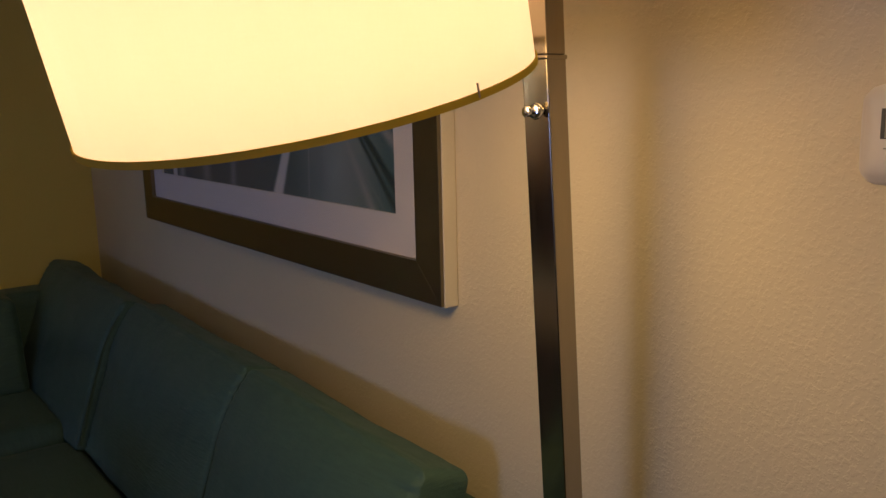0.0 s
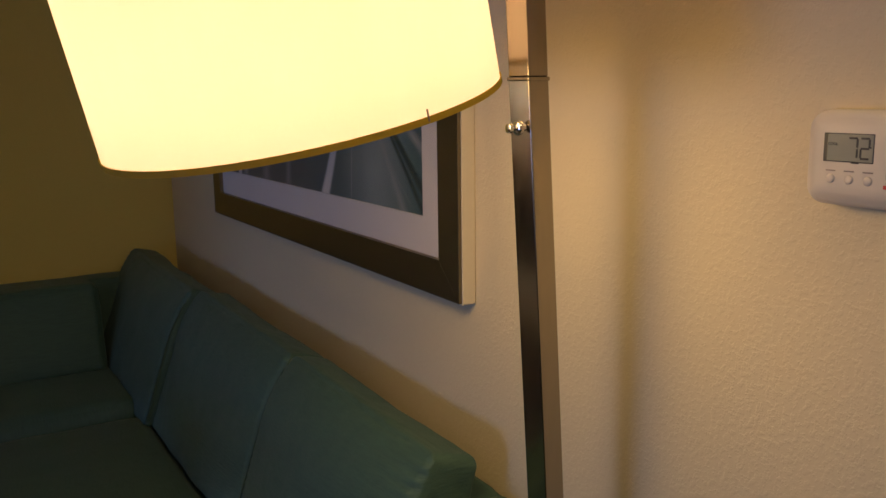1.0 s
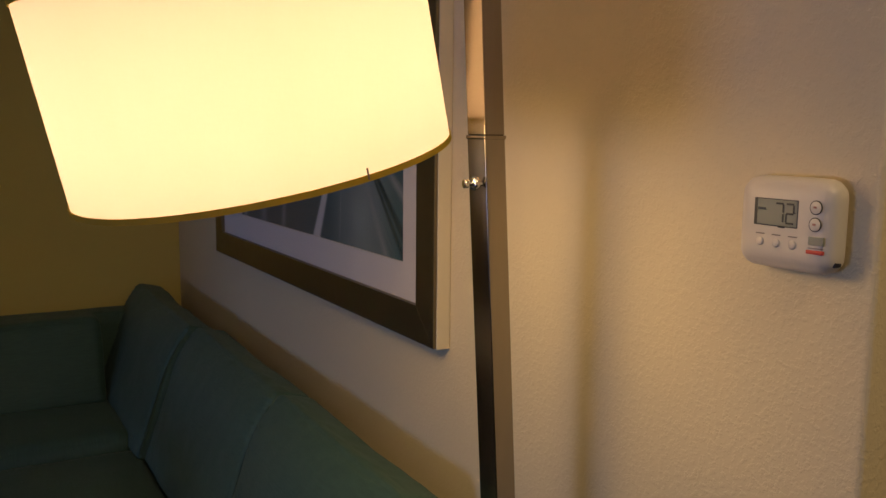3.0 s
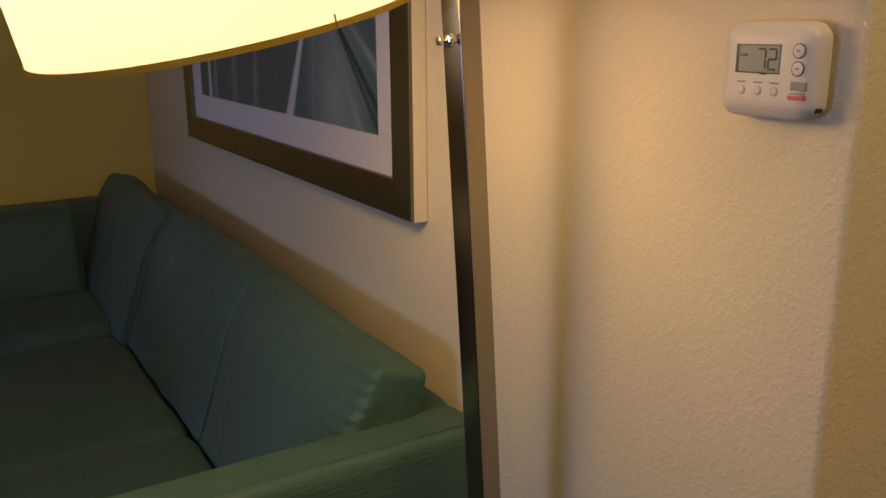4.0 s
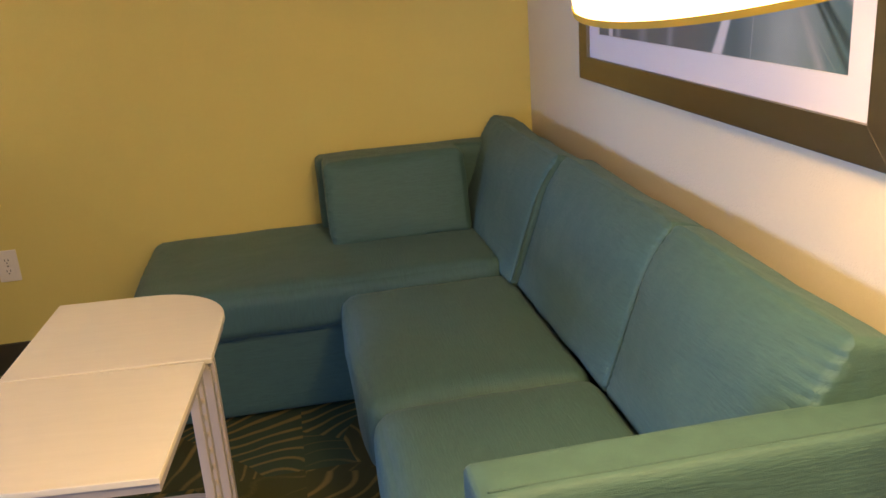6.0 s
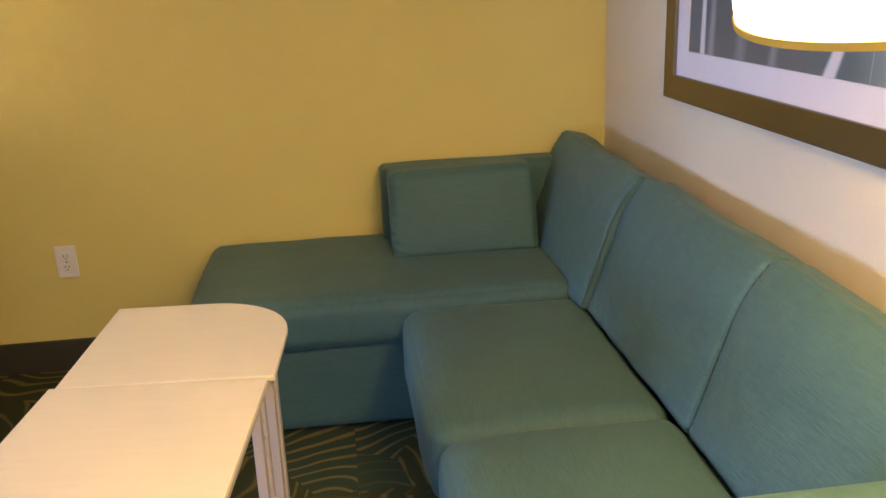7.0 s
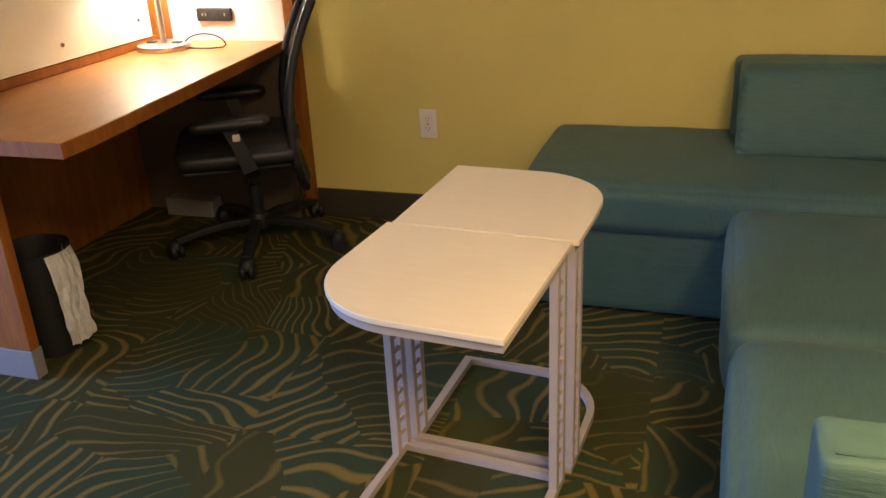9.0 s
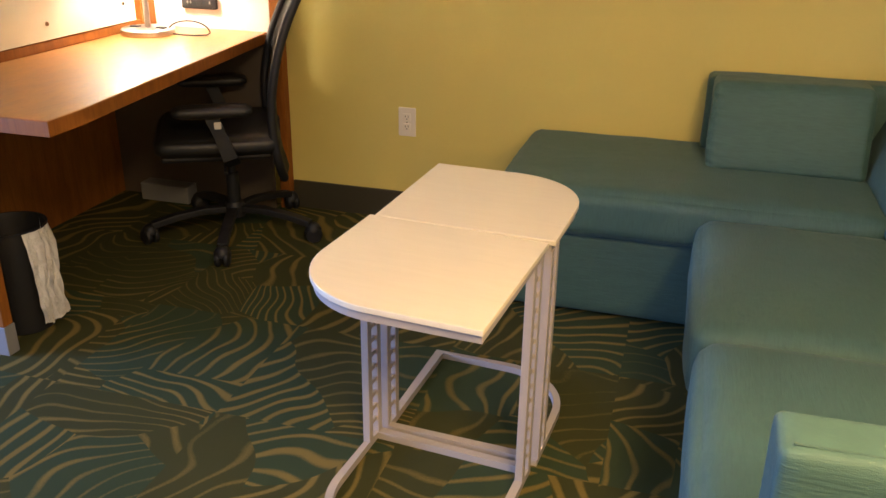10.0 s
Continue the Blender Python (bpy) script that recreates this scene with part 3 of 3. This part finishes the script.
# ---- thermostat ----
def thermostat():
    Y, Z = 0.6495, 1.262
    T = thing("thermostat", X1, Y, Z, "white plastic wall thermostat with a grey display", "thermostat")
    body = puffy((X1 - 0.034, Y - 0.0430, Z - 0.0435), (X1 + 0.0, Y + 0.0675, Z + 0.0435), 0.014, (0.0, 0.002, 0.002), 14, 0.0)
    for v in body.verts:
        d = (X1 - v.co.x) / 0.034
        v.co.y = Y + (v.co.y - Y) * (1 - 0.06 * d)
        v.co.z = Z + (v.co.z - Z) * (1 - 0.06 * d)
    part("housing", body, WHITE_PL, T)
    F = X1 - 0.034

    def plate(y, z, w, h, d, name, mt, bev=0.0006, parent=T):
        return part(name, box((F - d, y - w / 2, z - h / 2), (F + 0.003, y + w / 2, z + h / 2), bev), mt, parent)
    lcd_y, lcd_z = Y + 0.0165, Z + 0.0105
    plate(lcd_y + 0.0012, lcd_z, 0.0515, 0.0262, 0.0004, "bezel", INK)
    lcd = plate(lcd_y - 0.0006, lcd_z, 0.0465, 0.0244, 0.0010, "display", LCD)

    def text(body_text, y, z, size, mt, name):
        c = bpy.data.curves.new(name, 'FONT')
        c.body, c.size, c.extrude = body_text, size, 0.0002
        c.align_x, c.align_y = 'CENTER', 'CENTER'
        tmp = new("text", c)
        me = bpy.data.meshes.new_from_object(tmp.evaluated_get(bpy.context.evaluated_depsgraph_get()))
        bpy.data.objects.remove(tmp)
        bm = bmesh.new()
        bm.from_mesh(me)
        bm.transform(Matrix.Translation((F - 0.0013, y, z)) @ Matrix(((0, 0, -1, 0), (-1, 0, 0, 0), (0, 1, 0, 0), (0, 0, 0, 1))))
        return part(name, bm, mt, T, smooth=False)

    def seg(y, z, w, h, mt=INK):
        part("display_segment", box((F - 0.0016, y - w / 2, z - h / 2), (F - 0.0009, y + w / 2, z + h / 2), 0.0003), mt, lcd)
    # seven-segment 7 and 2
    w, h, t = 0.0084, 0.0090, 0.0018
    for digit, y in (("ABC", lcd_y - 0.0040), ("ABGED", lcd_y - 0.0160)):
        if "A" in digit:
            seg(y, lcd_z + h, w, t)
        if "B" in digit:
            seg(y - w / 2, lcd_z + h / 2, t, h * 0.86)
        if "C" in digit:
            seg(y - w / 2, lcd_z - h / 2, t, h * 0.86)
        if "G" in digit:
            seg(y, lcd_z, w, t)
        if "E" in digit:
            seg(y + w / 2, lcd_z - h / 2, t, h * 0.86)
        if "D" in digit:
            seg(y, lcd_z - h, w, t)
    text("COOL", lcd_y + 0.0165, lcd_z + 0.003, 0.0036, INK, "display_word")
    seg(lcd_y - 0.0217, lcd_z + 0.001, 0.0012, 0.0012)
    seg(lcd_y - 0.0070, lcd_z - 0.0132, 0.008, 0.0012)
    for dz in (0.0185, 0.0030):
        k = Matrix.Translation((F + 0.001, Y - 0.0275, Z + dz)) @ Matrix.Rotation(radians(-90), 4, 'Y')
        ringed = part("round_button", lathe([(0, 0), (0.0058, 0), (0.0058, 0.0022), (0.0050, 0.0028), (0, 0.0028)], 22, k), WHITE_PL, T)
        part("button_ring", lathe([(0.0058, 0.0008), (0.0066, 0.0008), (0.0066, 0.0018), (0.0058, 0.0018)], 22, k.copy()), INK, ringed)
        part("arrow_mark", box((F - 0.0026, Y - 0.0290, Z + dz - 0.0006), (F - 0.0018, Y - 0.0260, Z + dz + 0.0012), 0), PALE_RED, ringed)
    for i, y in enumerate((0.034, 0.015, -0.004)):
        part("key", lathe([(0, 0), (0.0042, 0), (0.0042, 0.0022), (0.0034, 0.0030), (0, 0.0032)], 18, Matrix.Translation((F + 0.0012, Y + y, Z - 0.0180)) @ Matrix.Rotation(radians(-90), 4, 'Y')), WHITE_PL, T)
        part("key_mark", box((F - 0.0006, Y + y - 0.0045, Z - 0.0112), (F + 0.001, Y + y + 0.0055, Z - 0.0100), 0), GREY_INK, T)
    plate(Y - 0.0290, Z - 0.0120, 0.0160, 0.0080, 0.0005, "sensor_window", LCD)
    plate(Y - 0.0280, Z - 0.0222, 0.0180, 0.0038, 0.0004, "maker_mark", RED_INK)
    plate(Y - 0.0285, Z - 0.0186, 0.0150, 0.0010, 0.0004, "fine_print", GREY_INK)
    T.scale = (1.0, 1.02, 1.06)
    part("hatch", box((F + 0.012, Y - 0.0437, Z - 0.0375), (F + 0.022, Y - 0.0390, Z - 0.0325), 0.001), INK, T)
    return T


thermostat()


# ---- picture ----
def picture():
    y0, y1, z0, z1, xf = 1.366, 2.757, 0.973, 1.744, 1.067
    P = thing("framed_picture", X1, (y0 + y1) / 2, z0, "large champagne framed blue-grey botanical print on the cream wall", "picture")
    w = 0.066

    def rail(name, quad):
        bm = bmesh.new()
        back = [bm.verts.new((X1 - 0.001, y, z)) for y, z in quad]
        front = [bm.verts.new((xf, y, z)) for i, (y, z) in enumerate(quad)]
        bm.faces.new(back[::-1])
        bm.faces.new(front)
        for i in range(4):
            bm.faces.new((back[i], back[(i + 1) % 4], front[(i + 1) % 4], front[i]))
        bmesh.ops.recalc_face_normals(bm, faces=bm.faces[:])
        bmesh.ops.bevel(bm, geom=bm.edges[:], offset=0.0004, segments=1, profile=0.5, affect='EDGES')
        return part(name, bm, FRAME_METAL, P, smooth=True)
    i0, i1, k0, k1 = y0 + w, y1 - w, z0 + w, z1 - w
    rail("frame_rail", [(y0, z0), (y1, z0), (i1, k0), (i0, k0)])
    rail("frame_rail", [(y1, z1), (y0, z1), (i0, k1), (i1, k1)])
    rail("frame_rail", [(y0, z1), (y0, z0), (i0, k0), (i0, k1)])
    rail("frame_rail", [(y1, z0), (y1, z1), (i1, k1), (i1, k0)])
    for a, bq in (((y0 - 0.003, z0 - 0.002), (y0, z1 + 0.002)), ((y1, z0 - 0.002), (y1 + 0.003, z1 + 0.002))):
        part("frame_edge", box((xf + 0.006, a[0], a[1]), (X1 - 0.001, bq[0], bq[1]), 0.0008), FRAME_EDGE, P, "pale side edge of the frame")
    part("frame_edge", box((xf + 0.006, y0, z0 - 0.003), (X1 - 0.001, y1, z0), 0.0008), FRAME_EDGE, P)
    m = 0.069
    xm = xf + 0.010
    for lo, hi in (((i0, k0), (i1, k0 + m)), ((i0, k1 - m), (i1, k1)), ((i0, k0 + m), (i0 + m, k1 - m)), ((i1 - m, k0 + m), (i1, k1 - m))):
        part("mat_board", box((xm, lo[0], lo[1]), (xm + 0.004, hi[0], hi[1])), MAT_BOARD, P, smooth=False)
    bm = box((xm + 0.004, i0, k0), (xm + 0.007, i1, k1))
    bm.transform(Matrix.Translation((0, -y0, -z0)))
    art = part("art_print", bm, ART, P, "blurred leaf blades in slate and teal", smooth=False, local=True)
    art.location = Vector((0, y0, z0)) - Vector((X1, (y0 + y1) / 2, z0)) + Vector((0, 0, 0))
    g = part("glazing", box((xm - 0.003, i0, k0), (xm - 0.001, i1, k1)), PIC_GLASS, P, smooth=False)
    g.visible_shadow = False
    return P


picture()


# ---- nesting end tables ----
def end_table(name, x, y, rz):
    """A C-shaped side table whose straight back edge lies on local y = 0; the top reaches to y = -0.46 and has one big round corner."""
    T = thing(name, x, y, 0, "pale oak topped side table on warm grey square tube", "side table", "pair of side tables", "", rz)
    W, D, R, H = 0.422, 0.424, 0.200, 0.592
    x0, x1 = -W / 2, W / 2

    def ring(inset):
        r = R - inset
        return [(x1 - inset, 0 - inset), (x0 + inset, 0 - inset)] + [(x0 + inset, -D + R + 0.0)] + arc(x0 + R, -D + R, r, 180, 270, 14)[1:] + [(x1 - inset, -D + inset)]
    part("tabletop", prism(ring(0.0), H - 0.013, H, 0.002), TABLE_TOP, T, local=True)
    t = 0.0095
    part("top_rail", tube([(px, py, H - 0.013 - t) for px, py in ring(0.016)], t, square=True, closed=True), TABLE_METAL, T, smooth=False, local=True)
    part("floor_rail", tube([(px, py, t) for px, py in ring(0.016)], t, square=True, closed=True), TABLE_METAL, T, smooth=False, local=True)
    for sx in (x0 + 0.016, x1 - 0.016):
        for py in (-0.016, -0.066):
            part("leg", box((sx - t, py - t, 2 * t - 0.002), (sx + t, py + t, H - 0.013 - 2 * t + 0.002), 0.0015), TABLE_METAL, T, local=True)
        for i in range(13):
            z = 0.060 + i * 0.038
            part("rung", box((sx - 0.004, -0.060, z - 0.006), (sx + 0.004, -0.020, z + 0.006), 0.001), TABLE_METAL, T, local=True)
    return T


end_table("side_table", -0.2555, 1.9255, -5.6)
end_table("side_table", -0.2435, 1.9310, 176.2)


# ---- desk unit ----
def desk():
    D = thing("built_in_desk", -1.75, 2.6, 0, "orange cherry laminate built-in desk with upright end panels", "desk")
    ox, oy, T = -1.95, 3.352, 0.737
    top = [(-1.307, 1.940), (-1.307, 2.06), (-1.428, oy), (ox, oy), (ox, 2.016), (-1.61, 2.016), (-1.61, 1.940)]
    dt = part("desktop", prism(top, T - 0.042, T, 0.003), DESK_WOOD, D)
    rim = [(-1.61, 1.940), (-1.307, 1.940), (-1.307, 2.06), (-1.428, oy)]
    out = [(-1.61, 1.937), (-1.304, 1.937), (-1.304, 2.0603), (-1.425, oy)]
    part("edge_band", prism(rim + out[::-1], T - 0.041, T - 0.0015, 0.001), PANEL_WOOD, dt, "cherry edge band, darkened as a side face")
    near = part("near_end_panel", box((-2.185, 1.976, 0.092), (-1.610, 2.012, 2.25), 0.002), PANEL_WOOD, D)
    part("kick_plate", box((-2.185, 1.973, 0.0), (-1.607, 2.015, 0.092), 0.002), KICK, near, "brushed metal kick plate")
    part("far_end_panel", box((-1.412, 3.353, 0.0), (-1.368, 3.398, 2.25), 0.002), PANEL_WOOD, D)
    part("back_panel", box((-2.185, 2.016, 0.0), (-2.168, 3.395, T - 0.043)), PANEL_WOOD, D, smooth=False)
    part("lower_end_panel", box((-2.167, 3.334, 0.0), (-1.430, 3.352, T - 0.043)), SHADED_PANEL, D, smooth=False)
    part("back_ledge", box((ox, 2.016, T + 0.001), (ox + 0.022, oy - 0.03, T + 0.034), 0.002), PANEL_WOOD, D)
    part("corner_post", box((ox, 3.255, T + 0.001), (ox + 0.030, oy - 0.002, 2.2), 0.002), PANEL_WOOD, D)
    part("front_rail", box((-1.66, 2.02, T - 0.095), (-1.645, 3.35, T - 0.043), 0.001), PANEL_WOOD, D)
    return D


desk()
setting("wall_desk_back", box((X0, 2.016, 0.696), (-1.951, Y1, TOP)), WHITE_WALL, "white wall boxed out above the desk", "wall")
setting("wall_desk_end", box((-1.950, 3.353, 0.696), (-1.413, Y1 - 0.001, TOP)), WHITE_WALL, "white wall at the end of the desk", "wall")
gb = thing("glass_marker_board", -1.93, 2.8, 0.78, "glossy white glass board on the desk wall", "board")
part("pane", box((-1.932, 2.412, 0.774), (-1.926, 3.225, 1.75), 0.001), GLASS_BOARD, gb, smooth=False)
for y, z in ((2.722, 0.828), (3.151, 0.845), (2.50, 1.65), (3.15, 1.65)):
    part("standoff", lathe([(0, 0), (0.008, 0), (0.008, 0.020), (0.006, 0.024), (0, 0.024)], 16, Matrix.Translation((-1.945, y, z)) @ Matrix.Rotation(radians(90), 4, 'Y')), NICKEL, gb)

OZ = 0.838
so = thing("power_outlet_bar", -1.705, 3.35, OZ, "black power outlet bar on the white wall", "outlet")
part("housing", puffy((-1.788, 3.336, OZ - 0.026), (-1.633, 3.354, OZ + 0.026), 0.005, n=8, crumple=0), BLACK, so)
for x in (-1.751, -1.706, -1.664):
    part("receptacle", box((x - 0.014, 3.3345, OZ - 0.012), (x + 0.014, 3.337, OZ + 0.012), 0.001), BLACK_LEATHER, so)
for x in (-1.758, -1.744, -1.659):
    part("port", box((x - 0.003, 3.3335, OZ - 0.005), (x + 0.003, 3.336, OZ + 0.006), 0.0005), GREY_INK, so)

DX, DY, DZ = -1.825, 3.150, 0.737
dl = thing("desk_lamp", DX, DY, DZ, "brushed nickel desk lamp with lit white shade", "lamp")
part("base", lathe([(0, DZ), (0.100, DZ), (0.102, DZ + 0.003), (0.102, DZ + 0.018), (0.098, DZ + 0.023), (0, DZ + 0.025)], 40, Matrix.Translation((DX, DY, 0))), SATIN, dl)
for dx, dy in ((-0.055, 0.0), (0.055, 0.005)):
    part("base_socket", box((DX + dx - 0.018, DY + dy - 0.012, DZ + 0.023), (DX + dx + 0.018, DY + dy + 0.012, DZ + 0.029), 0.002), BLACK, dl)
part("stem", tube([(DX, DY, DZ + 0.024), (DX, DY, 1.30)], 0.011, 16), SATIN, dl)
part("shade", lathe([(0.140, 1.070), (0.141, 1.070), (0.112, 1.285), (0.111, 1.285)], 64, Matrix.Translation((DX, DY, 0))), WHITE_SHADE, dl, "lit white fabric shade")
cord = [(-1.670 - 0.085 * math.cos(a), 3.175 + 0.02 * math.sin(a * 0.5), DZ + 0.010 + 0.042 * math.sin(a)) for a in [math.pi * i / 18 for i in range(19)]]
part("cord", tube(cord + [(-1.59, 3.18, DZ + 0.0042), (-1.63, 3.155, DZ + 0.0042), (-1.67, 3.152, DZ + 0.0042), (-1.725, 3.16, DZ + 0.0042)], 0.0032, 8), BLACK, dl, "thin black cord")


# ---- wall outlet ----
def outlet():
    x, z, y = -0.858, 0.412, Y1
    o = thing("wall_outlet", x, y, z, "almond duplex wall outlet on the olive wall", "outlet")
    part("cover_plate", puffy((x - 0.036, y - 0.007, z - 0.058), (x + 0.036, y, z + 0.058), 0.003, n=8, crumple=0), PLATE_PL, o)
    for dz in (-0.020, 0.020):
        r = part("receptacle", puffy((x - 0.016, y - 0.0095, z + dz - 0.0145), (x + 0.016, y - 0.004, z + dz + 0.0145), 0.0025, n=8, crumple=0), PLATE_PL, o)
        for dx in (-0.006, 0.006):
            part("slot", box((x + dx - 0.0012, y - 0.0098, z + dz - 0.001), (x + dx + 0.0012, y - 0.0085, z + dz + 0.007)), INK, r)
        part("slot", box((x - 0.002, y - 0.0098, z + dz - 0.009), (x + 0.002, y - 0.0085, z + dz - 0.005)), INK, r)
    part("screw", lathe([(0, 0), (0.0035, 0), (0.003, 0.0015), (0, 0.002)], 12, Matrix.Translation((x, y - 0.007, z)) @ Matrix.Rotation(radians(90), 4, 'X')), STEEL, o)


outlet()


# ---- task chair ----
def task_chair():
    C = thing("task_chair", -1.452, 3.04, 0, "black office chair with curved mesh back and armrests", "chair", rz=30)
    part("hub", lathe([(0, 0.075), (0.040, 0.075), (0.042, 0.115), (0.030, 0.135), (0, 0.135)], 24), BLACK, C, local=True)
    part("gas_column", lathe([(0, 0.13), (0.025, 0.13), (0.025, 0.25), (0.014, 0.25), (0.014, 0.36), (0, 0.36)], 20), BLACK, C, local=True)
    for k in range(5):
        a = radians(-70 - 30 + 72 * k)
        d, s = Vector((math.cos(a), math.sin(a), 0)), Vector((-math.sin(a), math.cos(a), 0))
        pts = [d * r + Vector((0, 0, z)) for r, z in ((0.03, 0.105), (0.12, 0.108), (0.22, 0.095), (0.315, 0.072))]
        leg = tube(pts, 0.019, square=True, ry=0.013)
        bmesh.ops.bevel(leg, geom=leg.edges[:], offset=0.004, segments=2, profile=0.5, affect='EDGES')
        lg = part("base_leg", leg, BLACK, C, local=True)
        w = d * 0.325
        cm = Matrix.Translation(w + Vector((0, 0, 0.033))) @ Matrix.Rotation(a + 0.5 * k, 4, 'Z') @ Matrix.Rotation(radians(90), 4, 'X')
        wheels = [lathe([(0, z0), (0.022, z0), (0.030, z0 + 0.004), (0.033, z0 + 0.010), (0.033, z0 + 0.016), (0.028, z0 + 0.023), (0, z0 + 0.023)], 22, cm.copy()) for z0 in (-0.027, 0.004)]
        part("caster", join(wheels[0], wheels[1], lathe([(0, 0.040), (0.030, 0.040), (0.032, 0.052), (0.024, 0.068), (0.014, 0.076), (0, 0.077)], 16, Matrix.Translation(w))), BLACK, lg, local=True)
    part("seat_pan", box((-0.20, -0.20, 0.355), (0.19, 0.20, 0.385), 0.012), BLACK, C, local=True)
    part("mechanism", box((-0.10, -0.07, 0.325), (0.16, 0.07, 0.358), 0.01), BLACK, C, local=True)
    part("lever", tube([(0.02, -0.07, 0.335), (0.02, -0.20, 0.33), (0.02, -0.235, 0.322)], 0.006, 8), BLACK, C, local=True)
    part("seat", puffy((-0.212, -0.235, 0.380), (0.215, 0.235, 0.448), 0.032, (0.012, 0.006, 0.010), 16, 0.003, 41), BLACK_LEATHER, C, local=True)

    def spine(z):
        u = (z - 0.270) / 0.655
        return 0.250 - 0.20 * u + 0.285 * u * u

    def half(z):
        u = (z - 0.270) / 0.655
        return 0.215 * (1 - 0.30 * max(0.0, u - 0.55) ** 1.2 * 2.2) * (1 - 0.5 * max(0.0, 0.12 - u) * 4)
    zs = [0.270 + 0.655 * i / 22 for i in range(23)]
    loop = [(spine(z) - 0.035 * (0.6), -half(z), z) for z in zs] + [(spine(z) - 0.021, half(z), z) for z in reversed(zs)]
    fr = part("back_frame", tube(loop, 0.017, 10, closed=True), BLACK, C, "glossy black back frame", local=True)
    # the mesh hangs in the frame as a shallow bowl
    bm = bmesh.new()
    rows = []
    for z in zs:
        rows.append([bm.verts.new((spine(z) - 0.021 + 0.030 * (1 - (j / 6 - 1) ** 2), half(z) * (j / 6 - 1), z)) for j in range(13)])
    for r0, r1 in zip(rows, rows[1:]):
        for j in range(12):
            bm.faces.new((r0[j], r0[j + 1], r1[j + 1], r1[j]))
    bmesh.ops.solidify(bm, geom=bm.faces[:], thickness=0.012)
    part("back_mesh", bm, BLACK_LEATHER, C, local=True)
    part("back_bar", tube([(0.12, 0, 0.345), (0.19, 0, 0.35), (0.222, 0, 0.40), (0.222, 0, 0.46)], 0.024, square=True, ry=0.010), BLACK, C, local=True)
    for s in (-1, 1):
        y = 0.252 * s
        pad = part("armrest_pad", puffy((-0.135, y - 0.042, 0.537), (0.118, y + 0.042, 0.571), 0.016, (0.01, 0.0, 0.004), 12, 0.001, 50), BLACK_LEATHER, C, local=True)
        post = part("armrest_post", tube([(-0.015, y, 0.540), (0.012, y, 0.47), (0.040, y * 1.02, 0.385), (0.050, y * 0.80, 0.352), (0.05, y * 0.4, 0.345)], 0.022, square=True, ry=0.013), BLACK, C, local=True)
        part("adjust_button", puffy((-0.006, y + s * 0.012 - 0.006, 0.492), (0.020, y + s * 0.012 + 0.006, 0.518), 0.005, n=6, crumple=0), WHITE_PL, post, "pale oval button", local=True)
    # the seat, back and arms sit a little behind the column
    for ob in C.children:
        if ob.name.split(".")[0] not in ("hub", "gas_column", "base_leg"):
            ob.location.x -= 0.040
    return C


task_chair()


# ---- waste bin ----
def waste_bin():
    cx, cy = -1.697, 2.156
    W = thing("waste_bin", cx, cy, 0, "black waste bin with a white plastic bag", "waste bin")
    part("bin_body", lathe([(0, 0.002), (0.080, 0.002), (0.084, 0.008), (0.102, 0.325), (0.106, 0.330), (0.106, 0.338), (0.100, 0.338), (0.098, 0.325), (0.079, 0.012), (0, 0.012)], 40, Matrix.Translation((cx, cy, 0))), BLACK, W)
    # a bag flap folded over the rim, hanging outside
    bm = bmesh.new()
    rows = []
    for i in range(27):
        u = i / 26
        row = []
        for j in range(25):
            a = radians(-32 + 58 * j / 24 * (1 - 0.25 * u + 0.12 * math.sin(u * 7)) + 10 * u)
            z = 0.346 - 0.306 * u + 0.005 * math.sin(j * 0.8) * u
            r = (0.107 + 0.016 * math.sin(u * 3.0) - 0.012 * u) + 0.004 * math.sin(j * 0.9 + u * 5) * (0.3 + u) + 0.024 * u * u
            if i == 0:
                r, z = 0.094, 0.322
            fold = noise.noise_vector(Vector((j * 0.40, u * 5.0, 3.0))) * 0.009 * min(1.0, u * 4)
            r += abs(fold.x) * 1.6
            row.append(bm.verts.new((cx + r * math.cos(a) + fold.y * 0.5, cy + r * math.sin(a) + fold.z, max(0.022, z))))
        rows.append(row)
    for r0, r1 in zip(rows, rows[1:]):
        for j in range(24):
            bm.faces.new((r0[j], r0[j + 1], r1[j + 1], r1[j]))
    bmesh.ops.recalc_face_normals(bm, faces=bm.faces[:])
    bmesh.ops.solidify(bm, geom=bm.faces[:], thickness=0.0012)
    part("bag", bm, BAG, W, "crumpled white plastic bag over the rim")


waste_bin()

# White box; the shade it stands in is put into its grey.
cb = thing("cable_cover_box", -1.95, 3.33, 0, "white plastic cable box on the floor under the desk, greyed as shade", "box")
part("cover", box((-2.03, 3.255, 0.0), (-1.80, 3.333, 0.078), 0.006), KICK, cb)

# ---- carpet tiles ----
TILE = 0.50
tile_mesh = None
for i in range(-10, 5):
    for j in range(-5, 7 if i > -6 else 5):
        x, y = 0.11 + (i + 0.5) * TILE, -0.10 + (j + 0.5) * TILE
        if tile_mesh is None:
            bm = box((-TILE / 2 + 0.0001, -TILE / 2 + 0.0001, -0.006), (TILE / 2 - 0.0001, TILE / 2 - 0.0001, 0.0))
            ob = part("carpet_tile", bm, CARPET, floor, smooth=False, local=True)
            tile_mesh = ob.data
        else:
            ob = new("carpet_tile", tile_mesh)
            ob.parent = floor
        ob.location = (x, y, 0)
